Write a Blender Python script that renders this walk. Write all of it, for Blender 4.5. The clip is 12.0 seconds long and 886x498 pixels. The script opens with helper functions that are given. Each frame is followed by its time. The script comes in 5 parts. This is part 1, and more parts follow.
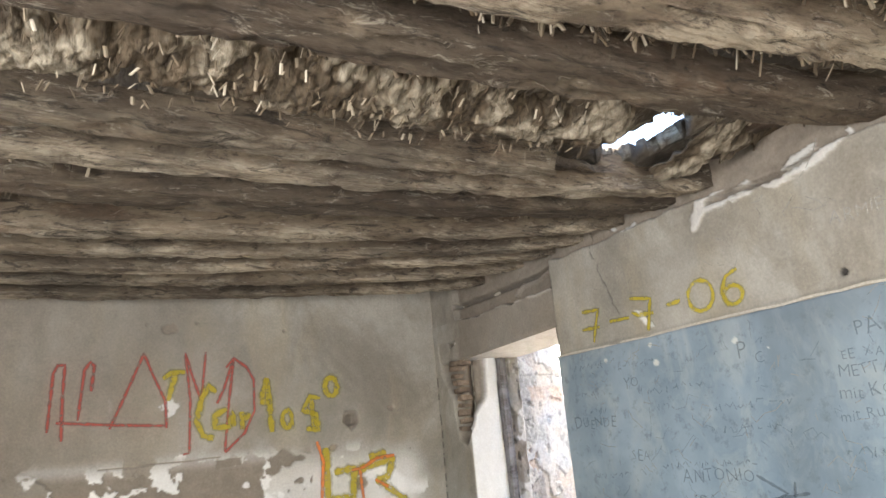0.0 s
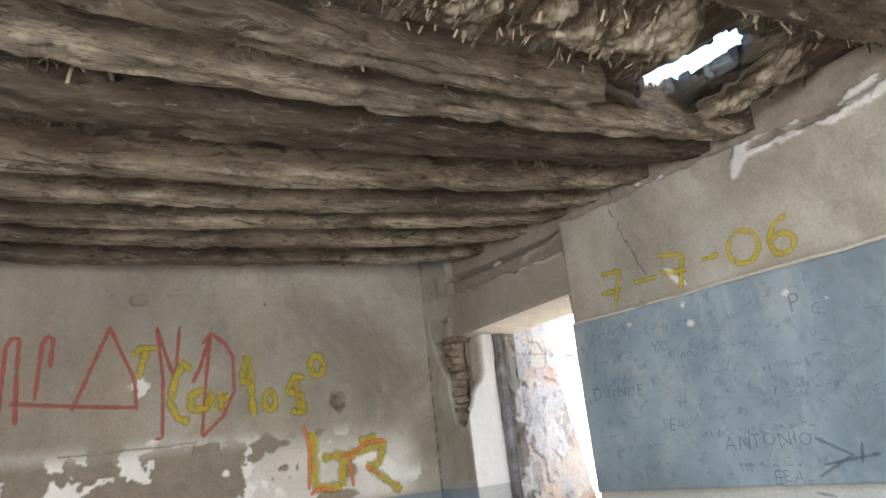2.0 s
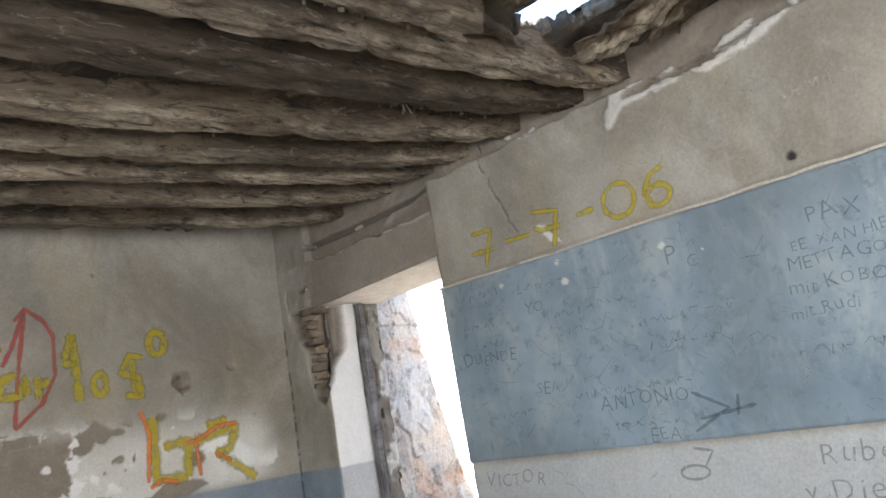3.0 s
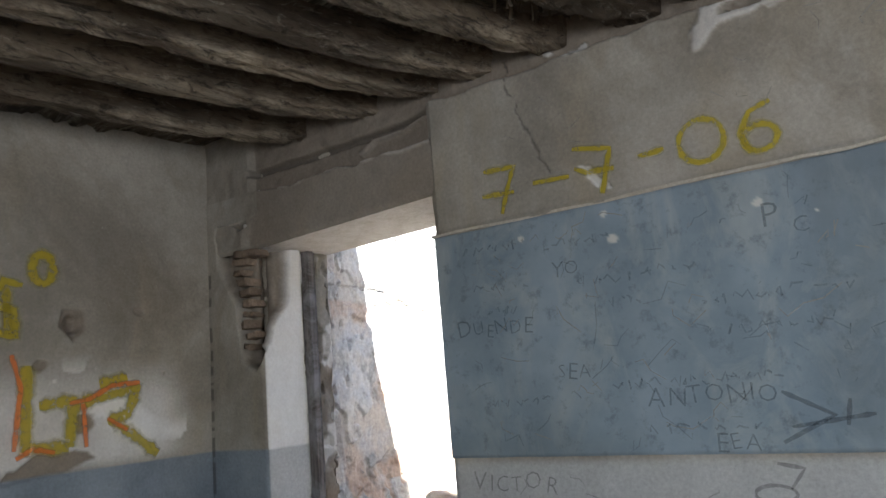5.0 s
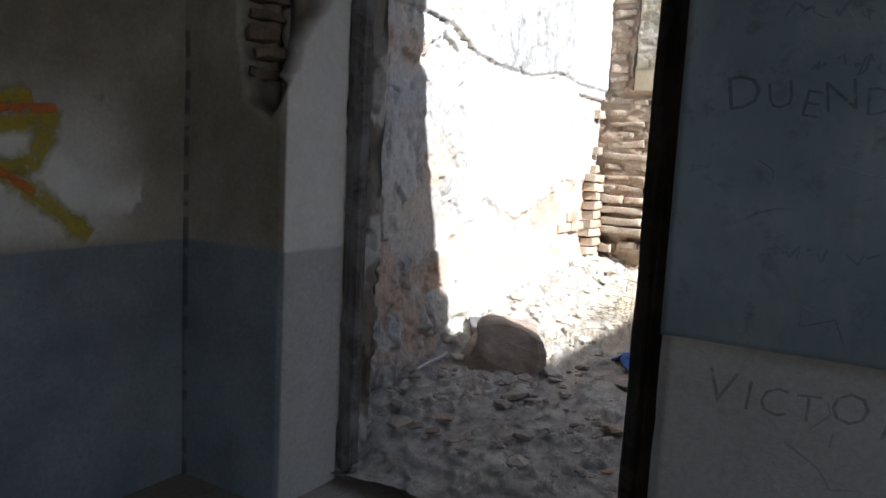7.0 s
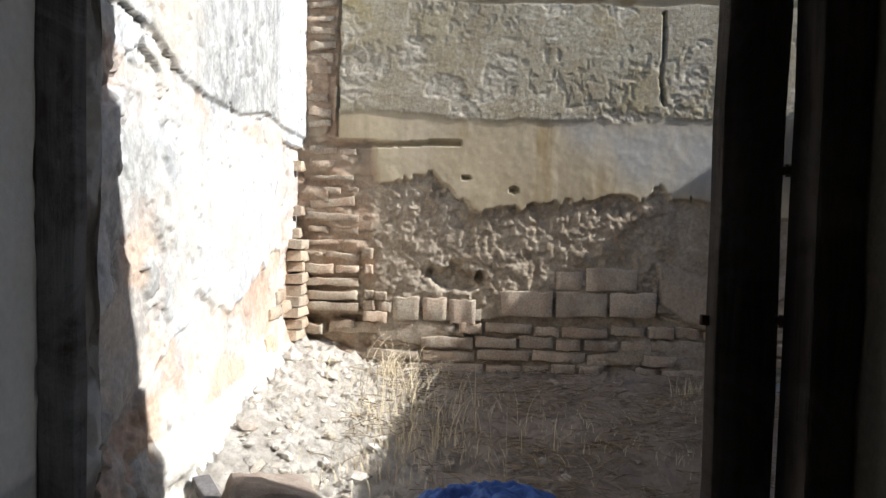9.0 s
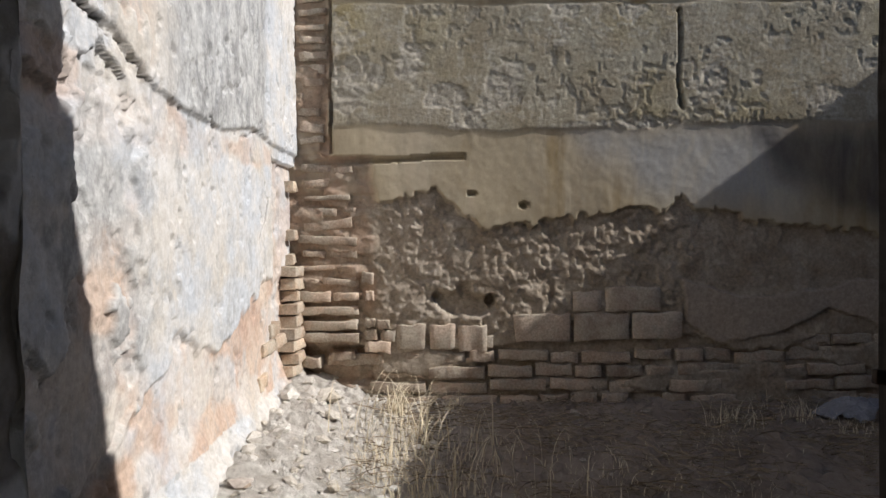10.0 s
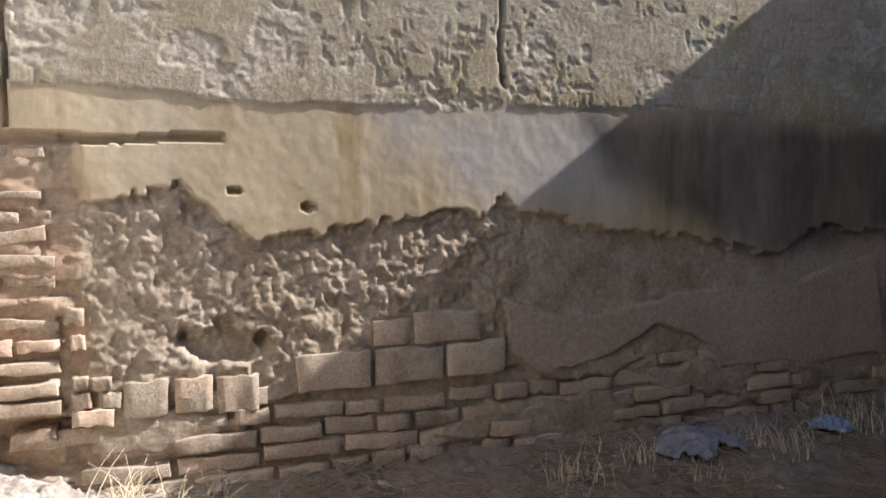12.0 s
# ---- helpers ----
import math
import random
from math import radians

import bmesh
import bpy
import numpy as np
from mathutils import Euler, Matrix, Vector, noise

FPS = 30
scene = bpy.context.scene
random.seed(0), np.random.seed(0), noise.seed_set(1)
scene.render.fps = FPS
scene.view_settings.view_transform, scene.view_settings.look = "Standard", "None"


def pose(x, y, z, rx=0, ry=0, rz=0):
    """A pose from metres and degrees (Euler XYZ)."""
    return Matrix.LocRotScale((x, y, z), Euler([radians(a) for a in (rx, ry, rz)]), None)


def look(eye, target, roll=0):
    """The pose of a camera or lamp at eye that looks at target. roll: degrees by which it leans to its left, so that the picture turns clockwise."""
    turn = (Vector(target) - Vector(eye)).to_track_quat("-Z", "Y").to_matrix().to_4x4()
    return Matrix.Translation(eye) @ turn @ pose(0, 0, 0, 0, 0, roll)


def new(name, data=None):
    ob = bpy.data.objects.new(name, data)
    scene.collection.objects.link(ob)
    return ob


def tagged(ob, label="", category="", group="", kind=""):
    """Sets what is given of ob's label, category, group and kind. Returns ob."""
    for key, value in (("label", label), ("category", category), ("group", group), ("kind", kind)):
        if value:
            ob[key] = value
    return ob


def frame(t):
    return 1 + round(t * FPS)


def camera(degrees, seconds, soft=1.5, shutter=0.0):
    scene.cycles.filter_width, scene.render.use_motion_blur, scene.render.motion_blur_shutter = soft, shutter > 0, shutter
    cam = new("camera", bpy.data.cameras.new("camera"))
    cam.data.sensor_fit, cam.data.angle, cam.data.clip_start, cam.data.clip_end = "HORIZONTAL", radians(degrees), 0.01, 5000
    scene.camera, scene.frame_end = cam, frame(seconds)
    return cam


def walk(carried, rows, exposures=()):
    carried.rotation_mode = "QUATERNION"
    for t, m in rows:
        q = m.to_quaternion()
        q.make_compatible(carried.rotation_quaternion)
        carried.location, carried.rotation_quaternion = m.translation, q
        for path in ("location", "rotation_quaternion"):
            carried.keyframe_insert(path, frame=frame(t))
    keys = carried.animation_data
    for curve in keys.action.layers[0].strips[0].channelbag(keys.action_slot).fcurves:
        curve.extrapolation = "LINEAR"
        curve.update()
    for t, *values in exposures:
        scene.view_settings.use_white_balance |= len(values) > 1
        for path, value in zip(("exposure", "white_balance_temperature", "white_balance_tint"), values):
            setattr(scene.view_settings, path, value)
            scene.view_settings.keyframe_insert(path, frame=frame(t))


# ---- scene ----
cam = camera(61.0, 12.0)
PATH = [
    (0, (-3.855, -2.36, 1.305), (-2.837, -0.717, 1.819), -5.4),
    (0.5, (-3.759, -2.274, 1.277), (-2.596, -0.724, 1.771), -7.0),
    (1, (-3.819, -2.131, 1.226), (-2.57, -0.664, 1.763), -6.5),
    (1.5, (-3.952, -1.941, 1.202), (-2.81, -0.384, 1.726), -5.1),
    (2, (-3.95, -1.622, 1.148), (-2.809, -0.063, 1.664), -6.6),
    (2.5, (-3.749, -1.335, 1.129), (-2.476, 0.135, 1.595), -8.4),
    (3, (-3.724, -1.231, 1.113), (-2.287, 0.096, 1.53), -9.7),
    (3.5, (-3.752, -0.955, 1.074), (-2.208, 0.253, 1.469), -9.0),
    (3.7, (-3.804, -0.812, 1.074), (-2.218, 0.35, 1.442), -8.6),
    (5.3, (-3.175, 0.201, 1.18), (-1.555, 1.331, 1.498), -3.5),
    (5.5, (-3.099, 0.378, 1.212), (-1.544, 1.614, 1.439), 0.1),
    (6, (-2.734, 0.855, 1.244), (-1.164, 2.09, 1.347), -0.1),
    (6.5, (-2.317, 1.318, 1.234), (-0.736, 2.541, 1.184), 1.3),
    (7, (-2.061, 1.779, 1.218), (-0.353, 2.788, 0.966), 3.0),
    (7.2, (-1.924, 2.003, 1.231), (-0.117, 2.826, 0.991), 4.3),
    (8.8, (-1.048, 2.873, 1.295), (0.945, 2.977, 1.179), 1.9),
    (9, (-0.986, 2.924, 1.312), (1.012, 2.957, 1.218), 1.4),
    (9.5, (-0.892, 2.977, 1.326), (1.106, 2.912, 1.275), 1.0),
    (10, (-0.569, 3.009, 1.318), (1.43, 3.027, 1.273), -0.5),
    (10.5, (-0.09, 2.952, 1.393), (1.899, 2.738, 1.376), -0.3),
    (11, (0.148, 2.99, 1.432), (2.121, 2.666, 1.386), -0.4),
    (11.5, (0.489, 3.122, 1.412), (2.429, 2.639, 1.357), -0.9),
    (12, (0.753, 3.145, 1.469), (2.631, 2.465, 1.366), -0.6),
]
EXPOSURES = [(0, 4.15, 6450, 10), (0.5, 4.0, 6450, 10), (1.0, 3.85, 6450, 10), (1.5, 3.95, 6400, 10), (2.0, 3.9, 6350, 10), (2.5, 3.9, 6250, 10), (3.0, 3.75, 6200, 10), (3.7, 3.45, 6150, 10), (5.3, 2.7, 6050, 10), (6.0, 2.15, 5950, 11), (6.5, 1.55, 5900, 11), (7.2, 0.9, 5850, 11), (8.8, 0.75, 6000, 10), (9.5, 0.32, 6100, 11), (10.0, 0.02, 6150, 13), (10.5, 0.12, 6250, 14), (11.0, 0.34, 6300, 15), (12, 0.95, 6350, 17)]
walk(cam, [(t, look(eye, target, roll)) for t, eye, target, roll in PATH], EXPOSURES)

# ---------------------------------------------------------------- daylight
SUN_WAY = Vector((0.24, 1.37, -1.0)).normalized()
world = bpy.data.worlds.new("sky")
scene.world = world
world.use_nodes = True
wn = world.node_tree
sky = wn.nodes.new("ShaderNodeTexSky")
sky.sky_type, sky.sun_disc = "NISHITA", False
sky.sun_elevation = math.asin(-SUN_WAY.z)
sky.sun_rotation = math.atan2(-SUN_WAY.x, -SUN_WAY.y)
wn.links.new(sky.outputs[0], wn.nodes["Background"].inputs[0])
wn.nodes["Background"].inputs[1].default_value = 0.085
sun = new("sun", bpy.data.lights.new("sun", "SUN"))
sun.data.energy, sun.data.angle, sun.data.color = 5.0, radians(0.6), (1.0, 0.95, 0.87)
sun.matrix_world = look((0, 0, 12), Vector((0, 0, 12)) + SUN_WAY)


def opening_fill(name, at, to, wide, high, watts):
    """Area lamp added at an unseen, assumed opening, standing in for sky light."""
    lamp = new(name, bpy.data.lights.new(name, "AREA"))
    lamp.data.shape, lamp.data.size, lamp.data.size_y = "RECTANGLE", wide, high
    lamp.data.energy, lamp.data.color = watts, (0.93, 0.97, 1.0)
    lamp.matrix_world = look(at, to)
    return lamp


opening_fill("skylight", (-2.3, -4.9, 1.15), (-2.3, 0, 1.0), 1.0, 2.0, 13)
opening_fill("skylight", (-6.4, -1.3, 1.5), (0, -1.3, 1.5), 2.6, 1.3, 20)


# ---------------------------------------------------------------- noise and mesh helpers
def hash_grid(ix, iy, seed):
    n = (ix.astype(np.int64) * 374761393 + iy.astype(np.int64) * 668265263 + seed * 1274126177) & 0x7FFFFFFF
    n = ((n ^ (n >> 13)) * 1103515245 + 12345) & 0x7FFFFFFF
    n = ((n ^ (n >> 15)) * 214013 + 2531011) & 0x7FFFFFFF
    return (n & 0xFFFFF) / float(0xFFFFF)


def val(x, y, seed=0):
    """Value noise, 0 to 1."""
    ix, iy = np.floor(x), np.floor(y)
    fx, fy = x - ix, y - iy
    fx, fy = fx * fx * (3 - 2 * fx), fy * fy * (3 - 2 * fy)
    a, b = hash_grid(ix, iy, seed), hash_grid(ix + 1, iy, seed)
    c, d = hash_grid(ix, iy + 1, seed), hash_grid(ix + 1, iy + 1, seed)
    return (a + (b - a) * fx) * (1 - fy) + (c + (d - c) * fx) * fy


def fbm(x, y, octaves=4, seed=0):
    total, amp, norm = 0, 1.0, 0.0
    for k in range(octaves):
        total = total + amp * val(x * 2 ** k + 17.3 * k, y * 2 ** k + 9.1 * k, seed + k)
        norm += amp
        amp *= 0.5
    return total / norm


def step(e0, e1, x):
    t = np.clip((x - e0) / (e1 - e0), 0, 1)
    return t * t * (3 - 2 * t)


def line_dist(x, y, pts):
    """Distance of each place to a polyline."""
    best = np.full(np.shape(x), 1e9)
    for (ax, ay), (bx, by) in zip(pts, pts[1:]):
        dx, dy = bx - ax, by - ay
        t = np.clip(((x - ax) * dx + (y - ay) * dy) / (dx * dx + dy * dy), 0, 1)
        best = np.minimum(best, np.hypot(x - ax - t * dx, y - ay - t * dy))
    return best


def inside(x, y, pts):
    """Whether each place lies in a polygon."""
    odd = np.zeros(np.shape(x), bool)
    for (ax, ay), (bx, by) in zip(pts, pts[1:] + pts[:1]):
        cut = ((ay > y) != (by > y)) & (x < (bx - ax) * (y - ay) / (by - ay + 1e-12) + ax)
        odd ^= cut
    return odd


def blob(x, y, pts, soft, rag, seed, scale=6.0):
    """A ragged polygon, 1 inside and 0 outside."""
    d = line_dist(x, y, pts + pts[:1])
    d = np.where(inside(x, y, pts), d, -d)
    d = d + rag * (fbm(x * scale, y * scale, 4, seed) - 0.5) * 2
    return step(-soft, soft, d)


def sheet(name, nu, nv, place, masks, material, keep=None, smooth=True):
    """A fine sheet of nu x nv faces; place(u, v) gives the corners, masks the named values at them."""
    u, v = np.meshgrid(np.linspace(0, 1, nu + 1), np.linspace(0, 1, nv + 1), indexing="ij")
    u, v = u.ravel(), v.ravel()
    p, values = place(u, v)
    i = (np.arange(nu)[:, None] * (nv + 1) + np.arange(nv)[None, :]).ravel()
    quads = np.stack([i, i + nv + 1, i + nv + 2, i + 1], 1)
    if keep is not None:
        ok = keep(p[quads].mean(1))
        quads = quads[ok]
    me = bpy.data.meshes.new(name)
    me.from_pydata(p.tolist(), [], quads.tolist())
    for key in masks:
        at = me.attributes.new(key, "FLOAT", "POINT")
        at.data.foreach_set("value", np.ascontiguousarray(values[key], dtype=np.float32))
    me.shade_smooth() if smooth else me.shade_flat()
    me.materials.append(material)
    return new(name, me)


def mesh_of(bm, name, material, smooth=False):
    me = bpy.data.meshes.new(name)
    bmesh.ops.recalc_face_normals(bm, faces=bm.faces)
    bm.to_mesh(me)
    bm.free()
    if smooth:
        me.shade_smooth()
    me.materials.append(material)
    return me


def part(name, bm, material, parent=None, label="", smooth=False):
    ob = new(name, mesh_of(bm, name, material, smooth))
    if parent:
        ob.parent = parent
    if label:
        ob["label"] = label
    return ob


def box(x0, x1, y0, y1, z0, z1, bevel=0.0, bm=None):
    bm = bm or bmesh.new()
    made = bmesh.ops.create_cube(bm, size=1)["verts"]
    for w in made:
        w.co = Vector((x0 + (w.co.x + 0.5) * (x1 - x0), y0 + (w.co.y + 0.5) * (y1 - y0), z0 + (w.co.z + 0.5) * (z1 - z0)))
    if bevel:
        edges = list({e for w in made for e in w.link_edges})
        bmesh.ops.bevel(bm, geom=edges, offset=bevel, segments=2, profile=0.6, affect="EDGES")
    return bm


def worn(bm, amount, scale, seed=0):
    for w in bm.verts:
        w.co += noise.noise_vector(w.co * scale + Vector((seed * 3.7, 0, 0))) * amount
    return bm


def stone_mesh(name, material, seed, detail=2, rough=0.35, flat=1.0):
    """An angular lump about 1 across, resting near its lowest point."""
    rnd = random.Random(seed)
    bm = bmesh.new()
    bmesh.ops.create_icosphere(bm, subdivisions=detail, radius=0.5)
    cuts = [(Vector((rnd.uniform(-1, 1), rnd.uniform(-1, 1), rnd.uniform(-1, 1))).normalized(), rnd.uniform(0.26, 0.4)) for _ in range(9)]
    for w in bm.verts:
        for n, d in cuts:
            over = w.co.dot(n) - d
            if over > 0:
                w.co -= n * over * 0.92
        w.co += noise.noise_vector(w.co * 4 + Vector((seed, seed, 0))) * 0.05 * rough / 0.35
        w.co.z *= flat
    return mesh_of(bm, name, material)


# ---------------------------------------------------------------- materials
class Nodes:
    """Short names for building one node material."""

    def __init__(self, name, rough=0.9, metal=0.0, specular=0.3):
        self.m = bpy.data.materials.new(name)
        self.m.use_nodes = True
        self.t = self.m.node_tree
        self.b = self.t.nodes["Principled BSDF"]
        self.b.inputs["Roughness"].default_value = rough
        self.b.inputs["Metallic"].default_value = metal
        self.b.inputs["Specular IOR Level"].default_value = specular
        self.pos = self.t.nodes.new("ShaderNodeNewGeometry").outputs["Position"]

    def node(self, kind, **given):
        n = self.t.nodes.new(kind)
        for key, value in given.items():
            n.inputs[key].default_value = value
        return n

    def link(self, a, b):
        self.t.links.new(a, b)

    def coords(self, stretch=(1, 1, 1), local=False, shift=0.0):
        n = self.node("ShaderNodeMapping")
        n.inputs["Scale"].default_value = stretch
        n.inputs["Location"].default_value = (shift, shift * 1.7, shift * 0.6)
        self.link(self.node("ShaderNodeTexCoord").outputs["Object"] if local else self.pos, n.inputs["Vector"])
        return n.outputs[0]

    def noise(self, scale, detail=6, rough=0.6, stretch=(1, 1, 1), warp=0.0, local=False, shift=0.0):
        n = self.node("ShaderNodeTexNoise", Scale=scale, Detail=detail, Roughness=rough, Distortion=warp)
        self.link(self.coords(stretch, local, shift), n.inputs["Vector"])
        return n.outputs["Fac"]

    def ramp(self, fac, *stops):
        n = self.node("ShaderNodeValToRGB")
        e = n.color_ramp.elements
        while len(e) < len(stops):
            e.new(0.5)
        for k, (at, c) in enumerate(stops):
            e[k].position = at
            e[k].color = (c, c, c, 1) if isinstance(c, (int, float)) else (*c, 1)
        self.link(fac, n.inputs["Fac"])
        return n.outputs["Color"]

    def mix(self, fac, a, b, how="MIX"):
        n = self.t.nodes.new("ShaderNodeMix")
        n.data_type, n.blend_type = "RGBA", how
        for value, slot in ((fac, 0), (a, 6), (b, 7)):
            if isinstance(value, (int, float)):
                n.inputs[slot].default_value = value
            elif isinstance(value, tuple):
                n.inputs[slot].default_value = (*value, 1)
            else:
                self.link(value, n.inputs[slot])
        return n.outputs[2]

    def math(self, how, a, b):
        n = self.t.nodes.new("ShaderNodeMath")
        n.operation = how
        for k, value in enumerate((a, b)):
            if isinstance(value, (int, float)):
                n.inputs[k].default_value = value
            else:
                self.link(value, n.inputs[k])
        return n.outputs[0]

    def mask(self, name):
        n = self.t.nodes.new("ShaderNodeAttribute")
        n.attribute_name = name
        return n.outputs["Fac"]

    def chance(self):
        return self.t.nodes.new("ShaderNodeObjectInfo").outputs["Random"]

    def island(self):
        return self.t.nodes.new("ShaderNodeNewGeometry").outputs["Random Per Island"]

    def colour(self, c):
        if isinstance(c, tuple):
            self.b.inputs["Base Color"].default_value = (*c, 1)
        else:
            self.link(c, self.b.inputs["Base Color"])
        return self

    def bump(self, height, strength=0.5, distance=0.01):
        n = self.node("ShaderNodeBump", Strength=strength, Distance=distance)
        self.link(height, n.inputs["Height"])
        old = self.b.inputs["Normal"].links
        if old:
            self.link(old[0].from_socket, n.inputs["Normal"])
        self.link(n.outputs[0], self.b.inputs["Normal"])
        return self

    def fade(self, alpha):
        self.link(alpha, self.b.inputs["Alpha"])
        return self


def plain(name, dark, light, scale=6, rough=0.9, relief=0.01, stretch=(1, 1, 1), local=False, vary=0.0, specular=0.3, grain=60):
    n = Nodes(name, rough, 0, specular)
    c = n.mix(n.ramp(n.noise(scale, 8, 0.65, stretch, 0.3, local), (0.3, 0.0), (0.7, 1.0)), dark, light)
    c = n.mix(0.35, c, n.ramp(n.noise(grain, 5, 0.7, stretch, 0, local), (0.3, 0.25), (0.7, 0.9)), "OVERLAY")
    if vary:
        c = n.mix(vary, c, n.ramp(n.chance(), (0.0, 0.25), (1.0, 0.8)), "OVERLAY")
    n.colour(c)
    n.bump(n.noise(grain, 8, 0.7, stretch, 0, local), 0.6, relief)
    return n.m


def court_wall_material():
    """Courtyard wall: smooth stained render, rough pitted render and bare adobe."""
    n = Nodes("court_wall_render", 0.95, 0, 0.15)
    rough = n.mix(n.ramp(n.noise(3.0, 8, 0.65), (0.3, 0.0), (0.7, 1.0)), (0.26, 0.215, 0.145), (0.40, 0.365, 0.28))
    rough = n.mix(n.ramp(n.noise(1.6, 5, 0.6, shift=4), (0.5, 0.0), (0.72, 0.8)), rough, (0.33, 0.27, 0.14))
    smooth = n.mix(n.ramp(n.noise(1.3, 7, 0.6, (1, 1, 0.35)), (0.35, 0.0), (0.62, 1.0)), (0.33, 0.27, 0.185), (0.46, 0.39, 0.27))
    smooth = n.mix(n.ramp(n.noise(2.4, 6, 0.6, (1, 1, 0.25), 0.4, shift=2), (0.5, 0.0), (0.65, 0.7)), smooth, (0.29, 0.21, 0.10))
    smooth = n.mix(n.mask("cool"), smooth, (0.37, 0.365, 0.35))
    adobe = n.mix(n.ramp(n.noise(5.0, 8, 0.7), (0.3, 0.0), (0.7, 1.0)), (0.24, 0.185, 0.13), (0.44, 0.38, 0.30))
    rough = n.mix(n.math("MULTIPLY", n.mask("raw"), n.ramp(n.noise(14, 7, 0.7, shift=16), (0.35, 0.2), (0.6, 0.85))), rough, (0.47, 0.43, 0.36))
    c = n.mix(n.mask("smooth"), rough, smooth)
    c = n.mix(n.mask("adobe"), c, adobe)
    c = n.mix(n.math("MULTIPLY", n.mask("red"), n.ramp(n.noise(6, 7, 0.7, shift=8), (0.38, 0.0), (0.6, 1.0))), c, (0.42, 0.27, 0.185))
    c = n.mix(n.mask("pale"), c, n.mix(n.noise(4, 6), (0.33, 0.27, 0.21), (0.44, 0.37, 0.30)))
    # Darkens the render inside its mask, broken up by noise.
    darkened = n.math("MULTIPLY", n.mask("darkened"), n.ramp(n.noise(2.5, 6, 0.6, (1, 1, 0.4)), (0.3, 0.6), (0.55, 1.0)))
    c = n.mix(darkened, c, (0.05, 0.045, 0.05))
    c = n.mix(n.ramp(n.noise(0.9, 5, 0.6, (1, 1.6, 0.5), shift=7), (0.5, 0.0), (0.75, 0.35)), c, (0.5, 0.47, 0.42))
    c = n.mix(n.math("SUBTRACT", 0.4, n.math("MULTIPLY", n.mask("smooth"), 0.28)), c, n.ramp(n.noise(45, 6, 0.7), (0.3, 0.2), (0.7, 0.9)), "OVERLAY")
    c = n.mix(n.math("MULTIPLY", n.math("MULTIPLY", n.mask("smooth"), n.math("SUBTRACT", 1.0, n.mask("darkened"))), n.ramp(n.noise(7, 6, 0.6, (1, 1, 0.22), 0.6, shift=19), (0.48, 0.0), (0.66, 0.5))), c, (0.56, 0.48, 0.35))
    n.colour(c)
    coarse = n.math("SUBTRACT", 1.0, n.math("MULTIPLY", n.mask("smooth"), 0.95))
    n.bump(n.math("MULTIPLY", n.noise(42, 8, 0.72), coarse), 0.7, 0.011)
    n.bump(n.noise(120, 4, 0.6), 0.4, 0.002)
    return n.m


def limewash_material():
    """Whitewashed courtyard wall with grey weathering and bare orange brick."""
    n = Nodes("limewash", 0.95, 0, 0.15)
    c = n.mix(n.ramp(n.noise(2.2, 8, 0.65), (0.35, 0.0), (0.65, 1.0)), (0.50, 0.46, 0.40), (0.64, 0.62, 0.585))
    c = n.mix(n.ramp(n.noise(1.9, 7, 0.65, shift=5), (0.45, 0.0), (0.58, 0.9)), c, (0.49, 0.515, 0.54))
    grey = n.mix(n.ramp(n.noise(14, 6, 0.75, (1, 1, 0.6)), (0.4, 0.0), (0.6, 1.0)), (0.25, 0.25, 0.245), (0.50, 0.50, 0.48))
    c = n.mix(n.ramp(n.noise(2.6, 8, 0.7, (1, 1, 0.7), 0.5, shift=9), (0.55, 0.0), (0.66, 0.7)), c, grey)
    c = n.mix(n.mask("grey"), c, grey)
    brick = n.mix(n.ramp(n.noise(4.0, 7, 0.6), (0.3, 0.0), (0.7, 1.0)), (0.42, 0.26, 0.17), (0.58, 0.46, 0.36))
    c = n.mix(n.mask("bare"), c, brick)
    c = n.mix(0.35, c, n.ramp(n.noise(40, 6, 0.7), (0.3, 0.25), (0.7, 0.85)), "OVERLAY")
    c = n.mix(n.ramp(n.noise(11, 9, 0.8, (1, 1, 0.55), 0.3, shift=21), (0.52, 0.0), (0.62, 0.5)), c, (0.33, 0.325, 0.31))
    c = n.mix(n.ramp(n.noise(19, 8, 0.8, shift=12), (0.63, 0.0), (0.70, 0.7)), c, (0.16, 0.14, 0.12))
    c = n.mix(n.mask("crack"), c, (0.06, 0.05, 0.04))
    n.colour(c)
    n.bump(n.noise(18, 8, 0.7), 0.5, 0.012)
    n.bump(n.noise(90, 4, 0.6), 0.4, 0.004)
    return n.m


